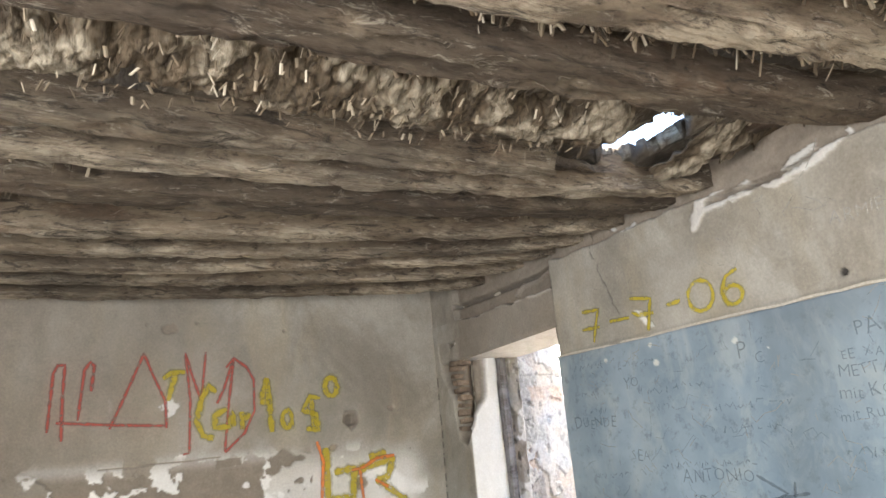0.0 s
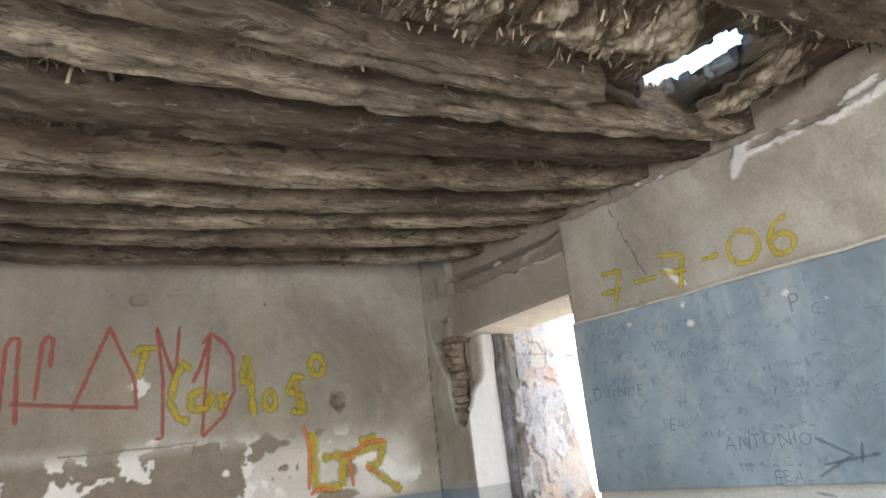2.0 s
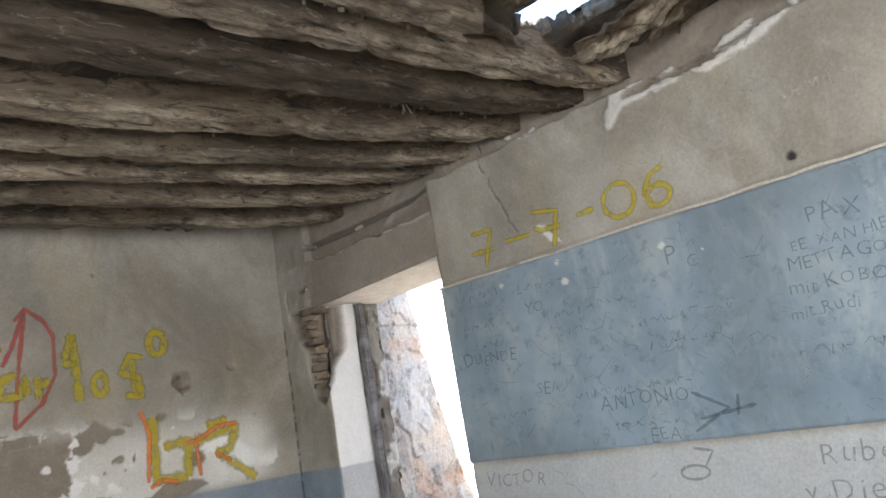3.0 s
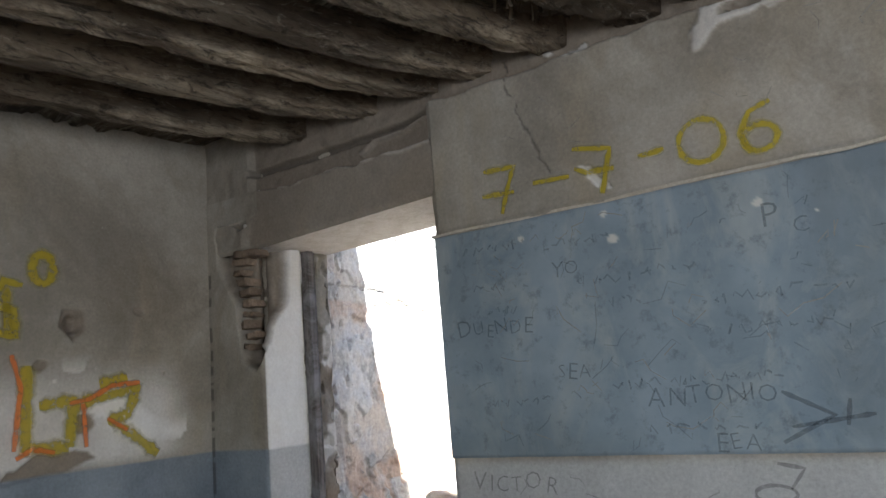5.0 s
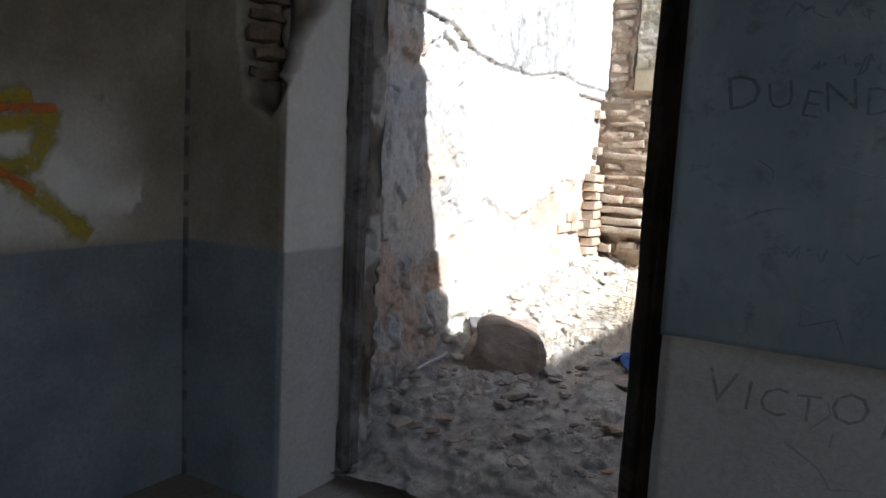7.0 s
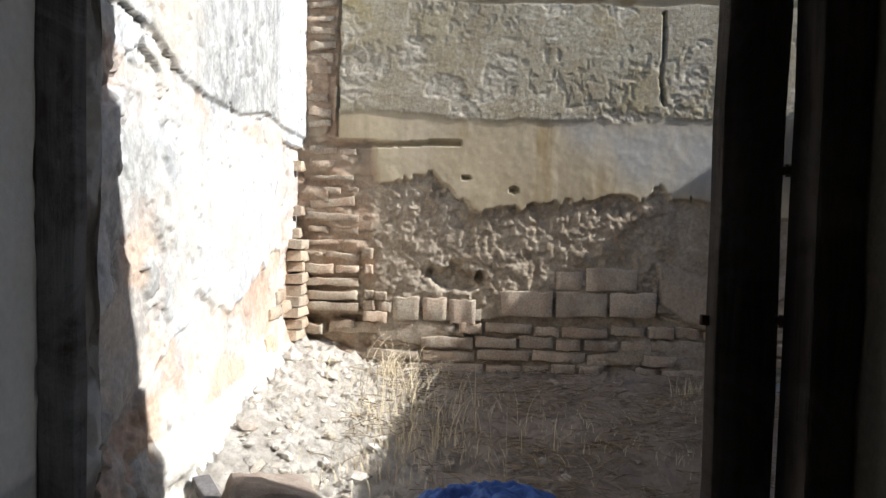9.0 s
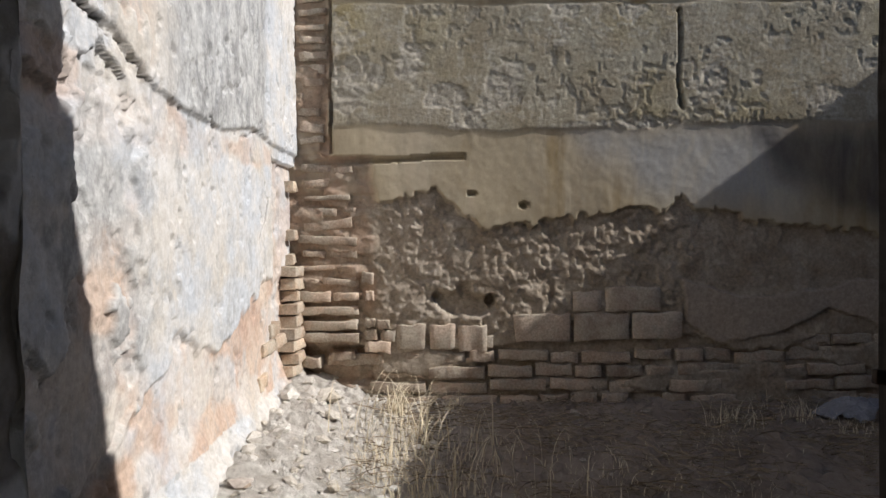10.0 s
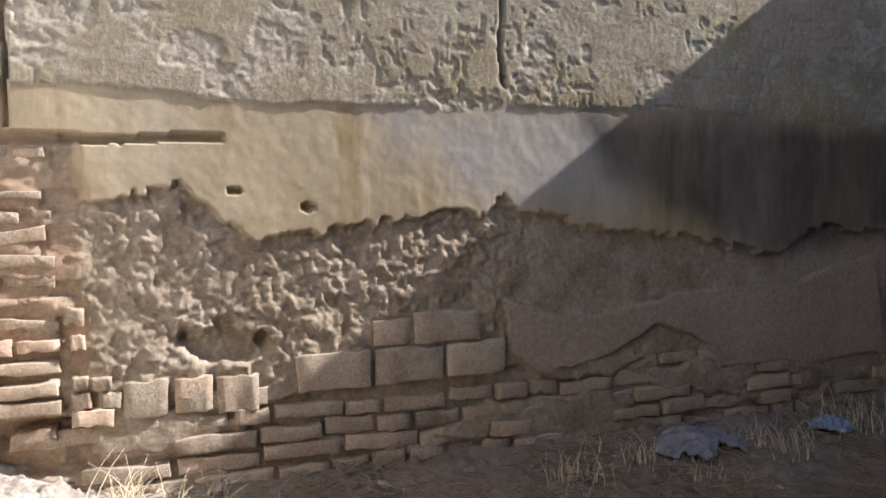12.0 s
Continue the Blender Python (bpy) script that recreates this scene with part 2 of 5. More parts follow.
def room_wall_material(name, warm):
    """Grimy room plaster over old white paint, with a blue-grey dado."""
    n = Nodes(name, 0.88, 0, 0.25)
    c = n.mix(n.ramp(n.noise(1.6, 8, 0.62), (0.35, 0.0), (0.65, 1.0)), (0.22, 0.20, 0.168), (0.36, 0.335, 0.29))
    c = n.mix(n.ramp(n.noise(2.4, 6, 0.6, (1, 1, 0.35), 0.6, shift=3), (0.5, 0.0), (0.7, 0.55)), c, warm)
    c = n.mix(n.ramp(n.noise(7, 6, 0.7, (1, 1, 0.5), shift=6), (0.55, 0.0), (0.72, 0.4)), c, (0.19, 0.175, 0.15))
    c = n.mix(n.ramp(n.noise(0.9, 7, 0.68, (1, 1, 0.8), 0.6, shift=11), (0.47, 0.0), (0.63, 0.65)), c, (0.165, 0.14, 0.105))
    c = n.mix(n.ramp(n.noise(30, 8, 0.8, shift=13), (0.62, 0.0), (0.70, 0.6)), c, (0.45, 0.43, 0.39))
    c = n.mix(n.mask("white"), c, n.mix(n.noise(9, 6), (0.56, 0.54, 0.51), (0.76, 0.745, 0.72)))
    c = n.mix(n.mask("earth"), c, n.mix(n.noise(11, 7), (0.14, 0.115, 0.09), (0.27, 0.23, 0.185)))
    dado = n.mix(n.ramp(n.noise(2.5, 7), (0.35, 0.0), (0.65, 1.0)), (0.14, 0.165, 0.195), (0.22, 0.25, 0.28))
    c = n.mix(n.mask("dado"), c, dado)
    c = n.mix(n.mask("ochre"), c, n.mix(n.noise(6, 6), (0.27, 0.20, 0.11), (0.38, 0.31, 0.20)))
    c = n.mix(n.mask("crack"), c, (0.05, 0.045, 0.04))
    c = n.mix(0.3, c, n.ramp(n.noise(50, 6, 0.75), (0.3, 0.25), (0.7, 0.8)), "OVERLAY")
    n.colour(c)
    n.bump(n.noise(16, 7, 0.7), 0.35, 0.008)
    n.bump(n.noise(110, 4, 0.6), 0.35, 0.003)
    return n.m


def board_material():
    n = Nodes("blackboard_paint", 0.62, 0, 0.4)
    c = n.mix(n.ramp(n.noise(1.4, 8, 0.6), (0.35, 0.0), (0.65, 1.0)), (0.14, 0.185, 0.225), (0.25, 0.305, 0.35))
    c = n.mix(n.ramp(n.noise(3.0, 8, 0.7, (1, 1, 0.5), 0.8, shift=3), (0.48, 0.0), (0.64, 0.7)), c, (0.30, 0.335, 0.34))
    c = n.mix(n.ramp(n.noise(12, 7, 0.75, shift=5), (0.54, 0.0), (0.68, 0.6)), c, (0.085, 0.10, 0.12))
    c = n.mix(n.ramp(n.noise(0.8, 6, 0.6, (1, 1, 0.7), 0.5, shift=15), (0.45, 0.0), (0.62, 0.5)), c, (0.11, 0.13, 0.14))
    c = n.mix(n.ramp(n.noise(26, 7, 0.8, (1, 0.4, 1), shift=8), (0.64, 0.0), (0.74, 0.35)), c, (0.30, 0.31, 0.30))
    c = n.mix(n.mask("chip"), c, (0.50, 0.49, 0.46))
    n.colour(c)
    n.bump(n.noise(40, 6, 0.7), 0.25, 0.004)
    return n.m


def wood_material(name, dark, light, dust, along="x", local=False):
    stretch = {"x": (0.6, 9, 9), "z": (9, 9, 0.6)}[along]
    n = Nodes(name, 0.85, 0, 0.2)
    c = n.mix(n.ramp(n.noise(3, 8, 0.7, stretch, 0.4, local), (0.35, 0.0), (0.65, 1.0)), dark, light)
    c = n.mix(n.ramp(n.noise(2.2, 8, 0.7, (0.8, 1.5, 1.5), 0.8, local, 3), (0.46, 0.0), (0.62, 0.85)), c, dust)
    c = n.mix(n.ramp(n.noise(13, 8, 0.75, (0.6, 1, 1), 0, local, 5), (0.56, 0.0), (0.7, 0.7)), c, (0.035, 0.027, 0.02))
    c = n.mix(0.3, c, n.ramp(n.chance(), (0.0, 0.25), (1.0, 0.75)), "OVERLAY")
    n.colour(c)
    n.bump(n.noise(5, 8, 0.75, stretch, 0.2, local), 0.8, 0.02)
    n.bump(n.noise(60, 6, 0.7, (0.5, 1, 1), 0, local), 0.6, 0.006)
    return n.m


def beam_material(name, darkened):
    """Old timbers: smoke-dark, dusty wood with paler streaks on the undersides."""
    n = Nodes(name, 0.92, 0, 0.12)
    grain = n.noise(3, 8, 0.72, (0.5, 9, 9), 0.4)
    c = n.mix(n.ramp(grain, (0.35, 0.0), (0.65, 1.0)), (0.060, 0.043, 0.030), (0.20, 0.148, 0.102))
    c = n.mix(n.ramp(n.noise(1.5, 8, 0.75, (0.7, 1.5, 2.5), 0.8, shift=3), (0.43, 0.0), (0.58, 0.85)), c, (0.265, 0.208, 0.145))
    c = n.mix(n.ramp(n.noise(2.3, 7, 0.7, (0.6, 1.5, 1.5), 0.8, shift=9), (0.56, 0.0), (0.68, 0.5)), c, (0.15, 0.082, 0.042))
    streak = n.ramp(n.noise(5, 9, 0.8, (0.22, 5, 7), 0.5, shift=6), (0.36 + 0.14 * darkened, 0.0), (0.54 + 0.14 * darkened, 1.0))
    worn_away = n.ramp(n.noise(1.3, 8, 0.75, (0.8, 1.6, 1.6), 0.8, shift=31), (0.42, 0.12), (0.56, 1.0))
    pale_streaks = n.math("MULTIPLY", n.math("MULTIPLY", streak, n.mask("under")), n.math("MULTIPLY", worn_away, 1.0 - 0.6 * darkened))
    c = n.mix(pale_streaks, c, n.mix(n.noise(22, 7, 0.75), (0.38, 0.31, 0.22), (0.68, 0.585, 0.45)))
    c = n.mix(n.ramp(n.noise(1.1, 6, 0.65, (0.8, 1.6, 1.6), 0.5, shift=14), (0.47 - 0.12 * darkened, 0.0), (0.60 - 0.1 * darkened, 0.62)), c, (0.062, 0.048, 0.038))
    c = n.mix(n.ramp(n.noise(18, 9, 0.8, (0.4, 1.2, 1.2), 0.6, shift=5), (0.54, 0.0), (0.64, 0.75)), c, (0.03, 0.024, 0.019))
    c = n.mix(n.ramp(n.noise(9, 9, 0.8, (0.5, 1.6, 2.2), 0.9, shift=17), (0.56, 0.0), (0.64, 0.75)), c, (0.42, 0.37, 0.295))
    c = n.mix(n.ramp(n.noise(6, 9, 0.8, (0.5, 2.0, 2.4), 1.0, shift=23), (0.54, 0.0), (0.61, 0.8)), c, (0.035, 0.029, 0.024))
    c = n.mix(0.25, c, n.ramp(n.chance(), (0.0, 0.25), (1.0, 0.75)), "OVERLAY")
    n.colour(c)
    n.bump(n.noise(5, 9, 0.8, (0.5, 8, 8), 0.4), 1.0, 0.035)
    n.bump(n.noise(26, 8, 0.8, (0.4, 1, 1), 0.5), 0.9, 0.02)
    return n.m


def deck_material():
    n = Nodes("roof_underside", 0.95, 0, 0.1)
    c = n.mix(n.ramp(n.noise(4, 8, 0.7, (0.5, 1.2, 1)), (0.35, 0.0), (0.65, 1.0)), (0.06, 0.047, 0.034), (0.17, 0.135, 0.098))
    c = n.mix(n.ramp(n.noise(6, 8, 0.75, (3, 0.4, 1), 0.5, shift=4), (0.5, 0.0), (0.62, 0.9)), c, (0.34, 0.30, 0.23))
    c = n.mix(n.ramp(n.noise(2, 6, 0.7, shift=7), (0.55, 0.0), (0.7, 0.7)), c, (0.12, 0.065, 0.035))
    c = n.mix(n.ramp(n.noise(1.3, 6, 0.65, shift=11), (0.42, 0.0), (0.58, 0.75)), c, (0.045, 0.04, 0.037))
    n.colour(c)
    n.bump(n.noise(9, 8, 0.75, (3, 0.5, 1)), 0.9, 0.04)
    n.bump(n.noise(70, 5, 0.7), 0.6, 0.008)
    return n.m


def spray_material(name, colour, cover=0.5, soft=False):
    n = Nodes(name, 0.7, 0, 0.3)
    n.colour(n.mix(n.noise(20, 5), tuple(c * 0.7 for c in colour), colour))
    worn_off = n.ramp(n.noise(24, 8, 0.75), (0.33, cover * 0.3), (0.50, cover))
    n.fade(n.math("MULTIPLY", worn_off, n.mask("core")) if soft else worn_off)
    return n.m


def brick_material(name, dark, light):
    n = Nodes(name, 0.95, 0, 0.12)
    c = n.mix(n.ramp(n.noise(9, 8, 0.7), (0.3, 0.0), (0.7, 1.0)), dark, light)
    c = n.mix(0.55, c, n.ramp(n.chance(), (0.0, 0.22), (1.0, 0.78)), "OVERLAY")
    c = n.mix(n.ramp(n.noise(5, 7, 0.7, shift=6), (0.42, 0.0), (0.58, 0.9)), c, (0.45, 0.395, 0.315))
    c = n.mix(0.4, c, n.ramp(n.noise(70, 5, 0.7), (0.3, 0.2), (0.7, 0.9)), "OVERLAY")
    n.colour(c)
    n.bump(n.noise(30, 8, 0.75), 0.8, 0.012)
    return n.m


def soil_material():
    n = Nodes("dry_soil", 0.97, 0, 0.1)
    # Pale debris; the mask also brightens soil in place of sun and sky light.
    lime = n.math("MULTIPLY", n.mask("lime"), n.ramp(n.noise(7, 8, 0.75, shift=2), (0.34, 0.5), (0.52, 1.0)))
    c = n.mix(n.ramp(n.noise(3, 8, 0.7), (0.3, 0.0), (0.7, 1.0)), (0.27, 0.215, 0.175), (0.45, 0.38, 0.325))
    c = n.mix(n.ramp(n.noise(22, 8, 0.75), (0.52, 0.0), (0.66, 0.8)), c, (0.42, 0.37, 0.31))
    c = n.mix(lime, c, n.mix(n.ramp(n.noise(9, 8, 0.7), (0.35, 0.0), (0.6, 1.0)), (0.46, 0.42, 0.36), (0.78, 0.74, 0.67)))
    c = n.mix(n.ramp(n.noise(34, 8, 0.75, shift=4), (0.58, 0.0), (0.70, 0.55)), c, (0.15, 0.12, 0.095))
    n.colour(c)
    n.bump(n.noise(30, 8, 0.75), 0.9, 0.02)
    n.bump(n.noise(120, 5, 0.7), 0.6, 0.005)
    return n.m


M_COURT = court_wall_material()
M_LIME = limewash_material()
M_ROOM = room_wall_material("room_plaster", (0.33, 0.28, 0.20))
M_BOARD = board_material()
M_BEAM = beam_material("dusty_beam_wood", 0.0)
M_SOOTY = beam_material("smoke_dark_beam_wood", 1.0)
M_POST = wood_material("grey_post_wood", (0.07, 0.06, 0.055), (0.19, 0.17, 0.16), (0.27, 0.265, 0.27), "z")
M_DECK = deck_material()


def cane_material():
    n = Nodes("broken_cane", 0.9, 0, 0.15)
    n.colour(n.ramp(n.island(), (0.0, (0.05, 0.038, 0.026)), (0.5, (0.12, 0.092, 0.062)), (0.85, (0.24, 0.195, 0.14)), (1.0, (0.42, 0.37, 0.29))))
    return n.m


def mat_material():
    n = Nodes("crushed_reed_mat", 0.95, 0, 0.1)
    c = n.mix(n.ramp(n.noise(9, 8, 0.75, (2.5, 0.6, 0.6), 0.6), (0.35, 0.0), (0.65, 1.0)), (0.035, 0.027, 0.019), (0.14, 0.105, 0.07))
    c = n.mix(n.math("MULTIPLY", n.mask("pale"), n.ramp(n.noise(16, 8, 0.75, (2, 0.7, 0.7), 0.5, shift=4), (0.35, 0.1), (0.6, 1.0))), c, n.mix(n.noise(30, 6), (0.22, 0.18, 0.125), (0.46, 0.40, 0.31)))
    n.colour(c)
    n.bump(n.noise(34, 8, 0.75, (2.6, 0.6, 0.6), 0.4), 0.9, 0.02)
    return n.m


M_CANE = cane_material()
M_MAT = mat_material()
M_BRICK = brick_material("dusty_brick", (0.40, 0.29, 0.21), (0.54, 0.44, 0.345))
M_BLOCK = brick_material("sandy_block", (0.38, 0.29, 0.215), (0.50, 0.41, 0.325))
M_SOIL = soil_material()
M_PLAIN = plain("plain_plaster", (0.36, 0.32, 0.26), (0.46, 0.42, 0.35), 2)
M_FLOOR = plain("dusty_floor", (0.30, 0.26, 0.21), (0.42, 0.37, 0.31), 2)
M_STONE = plain("rubble_stone", (0.32, 0.27, 0.23), (0.50, 0.45, 0.39), 5, local=True, vary=0.6)
M_ROCK = plain("rock", (0.30, 0.235, 0.19), (0.50, 0.42, 0.35), 6, 0.95, 0.03, local=True)
M_FLAKE = plain("white_plaster_flake", (0.50, 0.46, 0.40), (0.68, 0.65, 0.60), 8)
M_LINTEL = plain("lintel_render", (0.17, 0.145, 0.12), (0.30, 0.265, 0.22), 4, relief=0.015)
M_YELLOW = spray_material("yellow_spray", (0.40, 0.31, 0.015), 0.95, True)
M_RED = spray_material("red_spray", (0.36, 0.06, 0.04), 0.9, True)
M_ORANGE = spray_material("orange_spray", (0.62, 0.17, 0.03), 0.9, True)
M_PENCIL = spray_material("dark_scrawl", (0.02, 0.022, 0.03), 0.42)
M_FAINT = spray_material("faint_scrawl", (0.03, 0.035, 0.045), 0.28)
M_CHALK = spray_material("pale_scratch", (0.55, 0.52, 0.47), 0.5)
M_STRAW = plain("dry_grass", (0.50, 0.41, 0.27), (0.76, 0.67, 0.50), 12, 0.8, 0.002, local=True)
M_CLOTH = plain("blue_cloth", (0.05, 0.10, 0.30), (0.10, 0.20, 0.48), 9, 0.7, 0.004)
M_PALECLOTH = plain("grey_plastic", (0.20, 0.20, 0.22), (0.30, 0.30, 0.32), 9, 0.5, 0.004)
M_SKYCLOTH = plain("pale_blue_plastic", (0.22, 0.27, 0.38), (0.38, 0.43, 0.54), 9, 0.5, 0.004)
M_TWIG = plain("dry_brush", (0.13, 0.10, 0.07), (0.40, 0.32, 0.22), 14, 0.85, 0.002, local=True)
M_WHITE = plain("white_plastic", (0.7, 0.7, 0.7), (0.8, 0.8, 0.8), 9, 0.4, 0.001)

# ---------------------------------------------------------------- the place, in numbers
ROOM_W, ROOM_S, ROOM_N = -6.3, -4.8, 4.217   # the room's far faces
OUT = 0.66                                   # outer face of the door wall
DOOR_S, DOOR_N, HEAD = 2.285, 3.676, 2.112
COURT_E, COURT_N, COURT_S = 4.42, 4.04, -1.75
DECK = 2.95
FLOOR = -0.17
BOARD = (-2.2, 2.288, 0.755, 1.925)


def structure(ob, label):
    return tagged(ob, label, kind="structure")


# ---------------------------------------------------------------- courtyard: back wall
def back_wall_place(u, v):
    y, z = COURT_S - 0.2 + u * (COURT_N + 0.2 - COURT_S + 0.2), -0.1 + v * 4.3
    edge = [(3.62, 1.55), (3.45, 1.55), (3.10, 1.60), (2.95, 1.50), (2.79, 1.34), (2.41, 1.39), (1.91, 1.47), (1.60, 1.46), (1.51, 1.56),
            (1.39, 1.49), (0.84, 1.36), (0.24, 1.31), (-0.14, 1.22), (-0.45, 1.22), (-0.7, 1.36), (-1.3, 1.30), (-2.2, 1.3)]
    ey, ez = np.array([p[0] for p in edge])[::-1], np.array([p[1] for p in edge])[::-1]
    line = np.interp(y, ey, ez) + 0.035 * (fbm(y * 9, z * 0, 3, 5) - 0.5) + 0.045 * (fbm(y * 26, z * 26, 3, 6) - 0.5) - 0.03 * step(0.58, 0.64, fbm(y * 13, y * 0, 2, 7))
    band = 2.0 + 0.035 * (fbm(y * 3, y * 0, 4, 8) - 0.5) * 2 + 0.02 * np.sin(y * 2.0)
    top = 2.81 + 0.05 * (fbm(y * 4, y * 0, 4, 9) - 0.5)
    quoin = np.where(z > 1.82, step(3.77, 3.81, y + 0.05 * (fbm(y * 0, z * 9, 3, 4) - 0.5)), step(3.49, 3.55, y + 0.10 * (fbm(y * 0, z * 7, 3, 4) - 0.5)))
    above = step(-0.008, 0.008, z - line)
    smooth = above * (1 - step(-0.012, 0.012, z - band)) + step(-0.012, 0.012, z - top)
    skin = step(0.42, 0.44, fbm(y * 2.4, z * 3.6, 7, 21) + 0.05 * (fbm(y * 16, z * 16, 4, 22) - 0.5))
    ledges = step(0.50, 0.52, fbm(y * 3.5, z * 9, 6, 28))
    pits = step(0.64, 0.66, fbm(y * 15, z * 24, 4, 25)) + step(0.65, 0.67, fbm(y * 30, z * 13, 4, 26))
    rough_h = 0.036 + 0.006 * skin + (1 - skin) * (0.013 * (fbm(y * 36, z * 40, 4, 24) - 0.5) + 0.005 * ledges) + skin * (0.006 * (fbm(y * 6, z * 6, 4, 27) - 0.5) + 0.005 * (fbm(y * 22, z * 26, 4, 23) - 0.5)) - 0.007 * np.clip(pits, 0, 1) * step(0.44, 0.52, fbm(y * 1.7, z * 3.0, 4, 29))
    smooth_h = 0.030 + 0.008 * (fbm(y * 3, z * 3, 3, 31) - 0.5) + 0.004 * (fbm(y * 20, z * 20, 3, 32) - 0.5) + 0.02 * step(0, 0.05, z - top)
    lump = fbm(y * 7, z * 8, 5, 41)
    clod = fbm(y * 9, z * 12, 6, 43)
    wy, wz = 2.2 * fbm(y * 5, z * 5, 4, 44), 2.2 * fbm(y * 5, z * 5, 4, 45)
    cell = hash_grid(np.floor(y * 13 + wy), np.floor(z * 15 + wz), 46)
    adobe_h = -0.004 + 0.036 * (lump - 0.5) + 0.026 * (clod - 0.5) + 0.016 * (cell - 0.5) + 0.030 * (fbm(y * 38, z * 34, 4, 42) - 0.5)
    shade_side = 1 - step(1.2, 1.6, y)
    adobe_h = adobe_h * (1 - 0.55 * shade_side) - 0.008 * shade_side
    h = above * (smooth * smooth_h + (1 - smooth) * rough_h) + (1 - above) * adobe_h
    low = 1 - step(-0.03, 0.03, z - 0.62 - 0.16 * step(1.3, 2.9, y) * (1 - step(2.5, 2.75, y)))
    silt = step(0.46, 0.58, fbm(y * 2.6, z * 6.5, 5, 56) + 0.07 * (1 - step(0.6, 1.4, y)))
    h = np.where(low > 0.5, -0.034 + 0.036 * silt + 0.02 * (fbm(y * 12, z * 12, 3, 51) - 0.5), h)
    h = h * (1 - quoin) + quoin * (-0.012 + 0.05 * (fbm(y * 8, z * 16, 5, 52) - 0.5) + 0.03 * (hash_grid(np.floor(y * 5 + 1.5 * fbm(y * 4, z * 4, 3, 53)), np.floor(z * 10.6 + 0.7 * fbm(y * 5, z * 5, 3, 54)), 55) - 0.5))
    patch = blob(y, z, [(1.48, 1.0), (1.1, 0.88), (0.81, 0.87), (0.3, 0.98), (-0.5, 1.0), (-1.2, 1.15), (-1.3, 0.5), (0.05, 0.5), (0.15, 0.68), (0.5, 0.78), (0.84, 0.63), (1.25, 0.58), (1.44, 0.70)], 0.01, 0.03, 61)
    pale2 = blob(y, z, [(-0.5, 1.0), (-0.45, 1.2), (-0.7, 1.36), (-1.6, 1.34), (-1.6, 0.9)], 0.012, 0.03, 62)
    pale3 = blob(y, z, [(-0.12, 2.9), (-0.13, 2.36), (-0.95, 2.42), (-0.95, 2.9)], 0.02, 0.02, 63)
    h = np.where(patch > 0.5, 0.012 + 0.01 * (fbm(y * 5, z * 5, 3, 64) - 0.5), h)
    groove = (np.abs(z - 1.80 + 0.03 * (y - 3.4) - 0.012 * (fbm(y * 10, y * 0, 2, 71) - 0.5)) < 0.018) & (y > 2.90) & (y < 4.0)
    h = np.where(groove, -0.035, h)
    h = np.where(line_dist(y, z, [(1.50, 2.75), (1.49, 2.5), (1.51, 2.3), (1.48, 2.12)]) < 0.013, -0.03, h)
    hollow = blob(y, z, [(3.1, 0.90), (2.92, 0.95), (2.72, 0.88), (2.68, 0.80), (2.95, 0.77), (3.08, 0.80)], 0.02, 0.06, 74, 9)
    h = h - 0.07 * hollow
    h = np.where(np.hypot(y - 2.74, (z - 0.86) * 0.8) < 0.035, -0.13, h)
    cavity = blob(y, z, [(4.06, 0.56), (3.52, 0.56), (3.50, 0.30), (4.06, 0.30)], 0.02, 0.04, 75, 9)
    h = h - 0.09 * cavity + 0.05 * cavity * fbm(y * 11, z * 11, 3, 76)
    seam = np.abs(y - 3.785 + 0.03 * (fbm(y * 0, z * 7, 3, 77) - 0.5)) < 0.010
    h = np.where(seam & (z > 1.84), -0.05, h)
    for hy, hz, r in ((2.52, 1.49, 0.022), (2.86, 1.57, 0.02), (2.50, 1.36, 0.014)):
        h = np.where(np.hypot((y - hy) * 0.6, z - hz) < r, -0.02, h)
    # Ragged darker patch on the southern half of the smooth render.
    darkened = blob(y, z, [(1.0, 1.97), (-1.9, 2.0), (-1.9, 1.3), (-0.3, 1.2), (0.4, 1.45), (0.9, 1.7)], 0.12, 0.12, 81, 3.0)
    cool = blob(y, z, [(2.3, 2.0), (0.8, 2.0), (0.8, 1.4), (1.5, 1.5)], 0.2, 0.15, 82, 3.0) * 0.9
    p = np.stack([COURT_E - h, y, z], 1)
    return p, {"smooth": smooth, "adobe": np.maximum(1 - above, quoin), "red": quoin * 0.5, "raw": above * (1 - smooth) * np.clip(1 - skin + 0.6 * np.clip(pits, 0, 1), 0, 1), "darkened": darkened * 0.78, "cool": cool, "pale": np.maximum(np.maximum(patch, pale2), pale3)}


wall_court_east = sheet("wall_court_east", 640, 430, back_wall_place, ("smooth", "adobe", "darkened", "cool", "pale", "red", "raw"), M_COURT)
structure(wall_court_east, "weathered courtyard wall with flaking ochre render over adobe")
mass = part("wall_mass", box(COURT_E + 0.14, COURT_E + 0.6, COURT_S - 0.6, COURT_N + 0.6, -0.3, 4.15), M_PLAIN, wall_court_east)


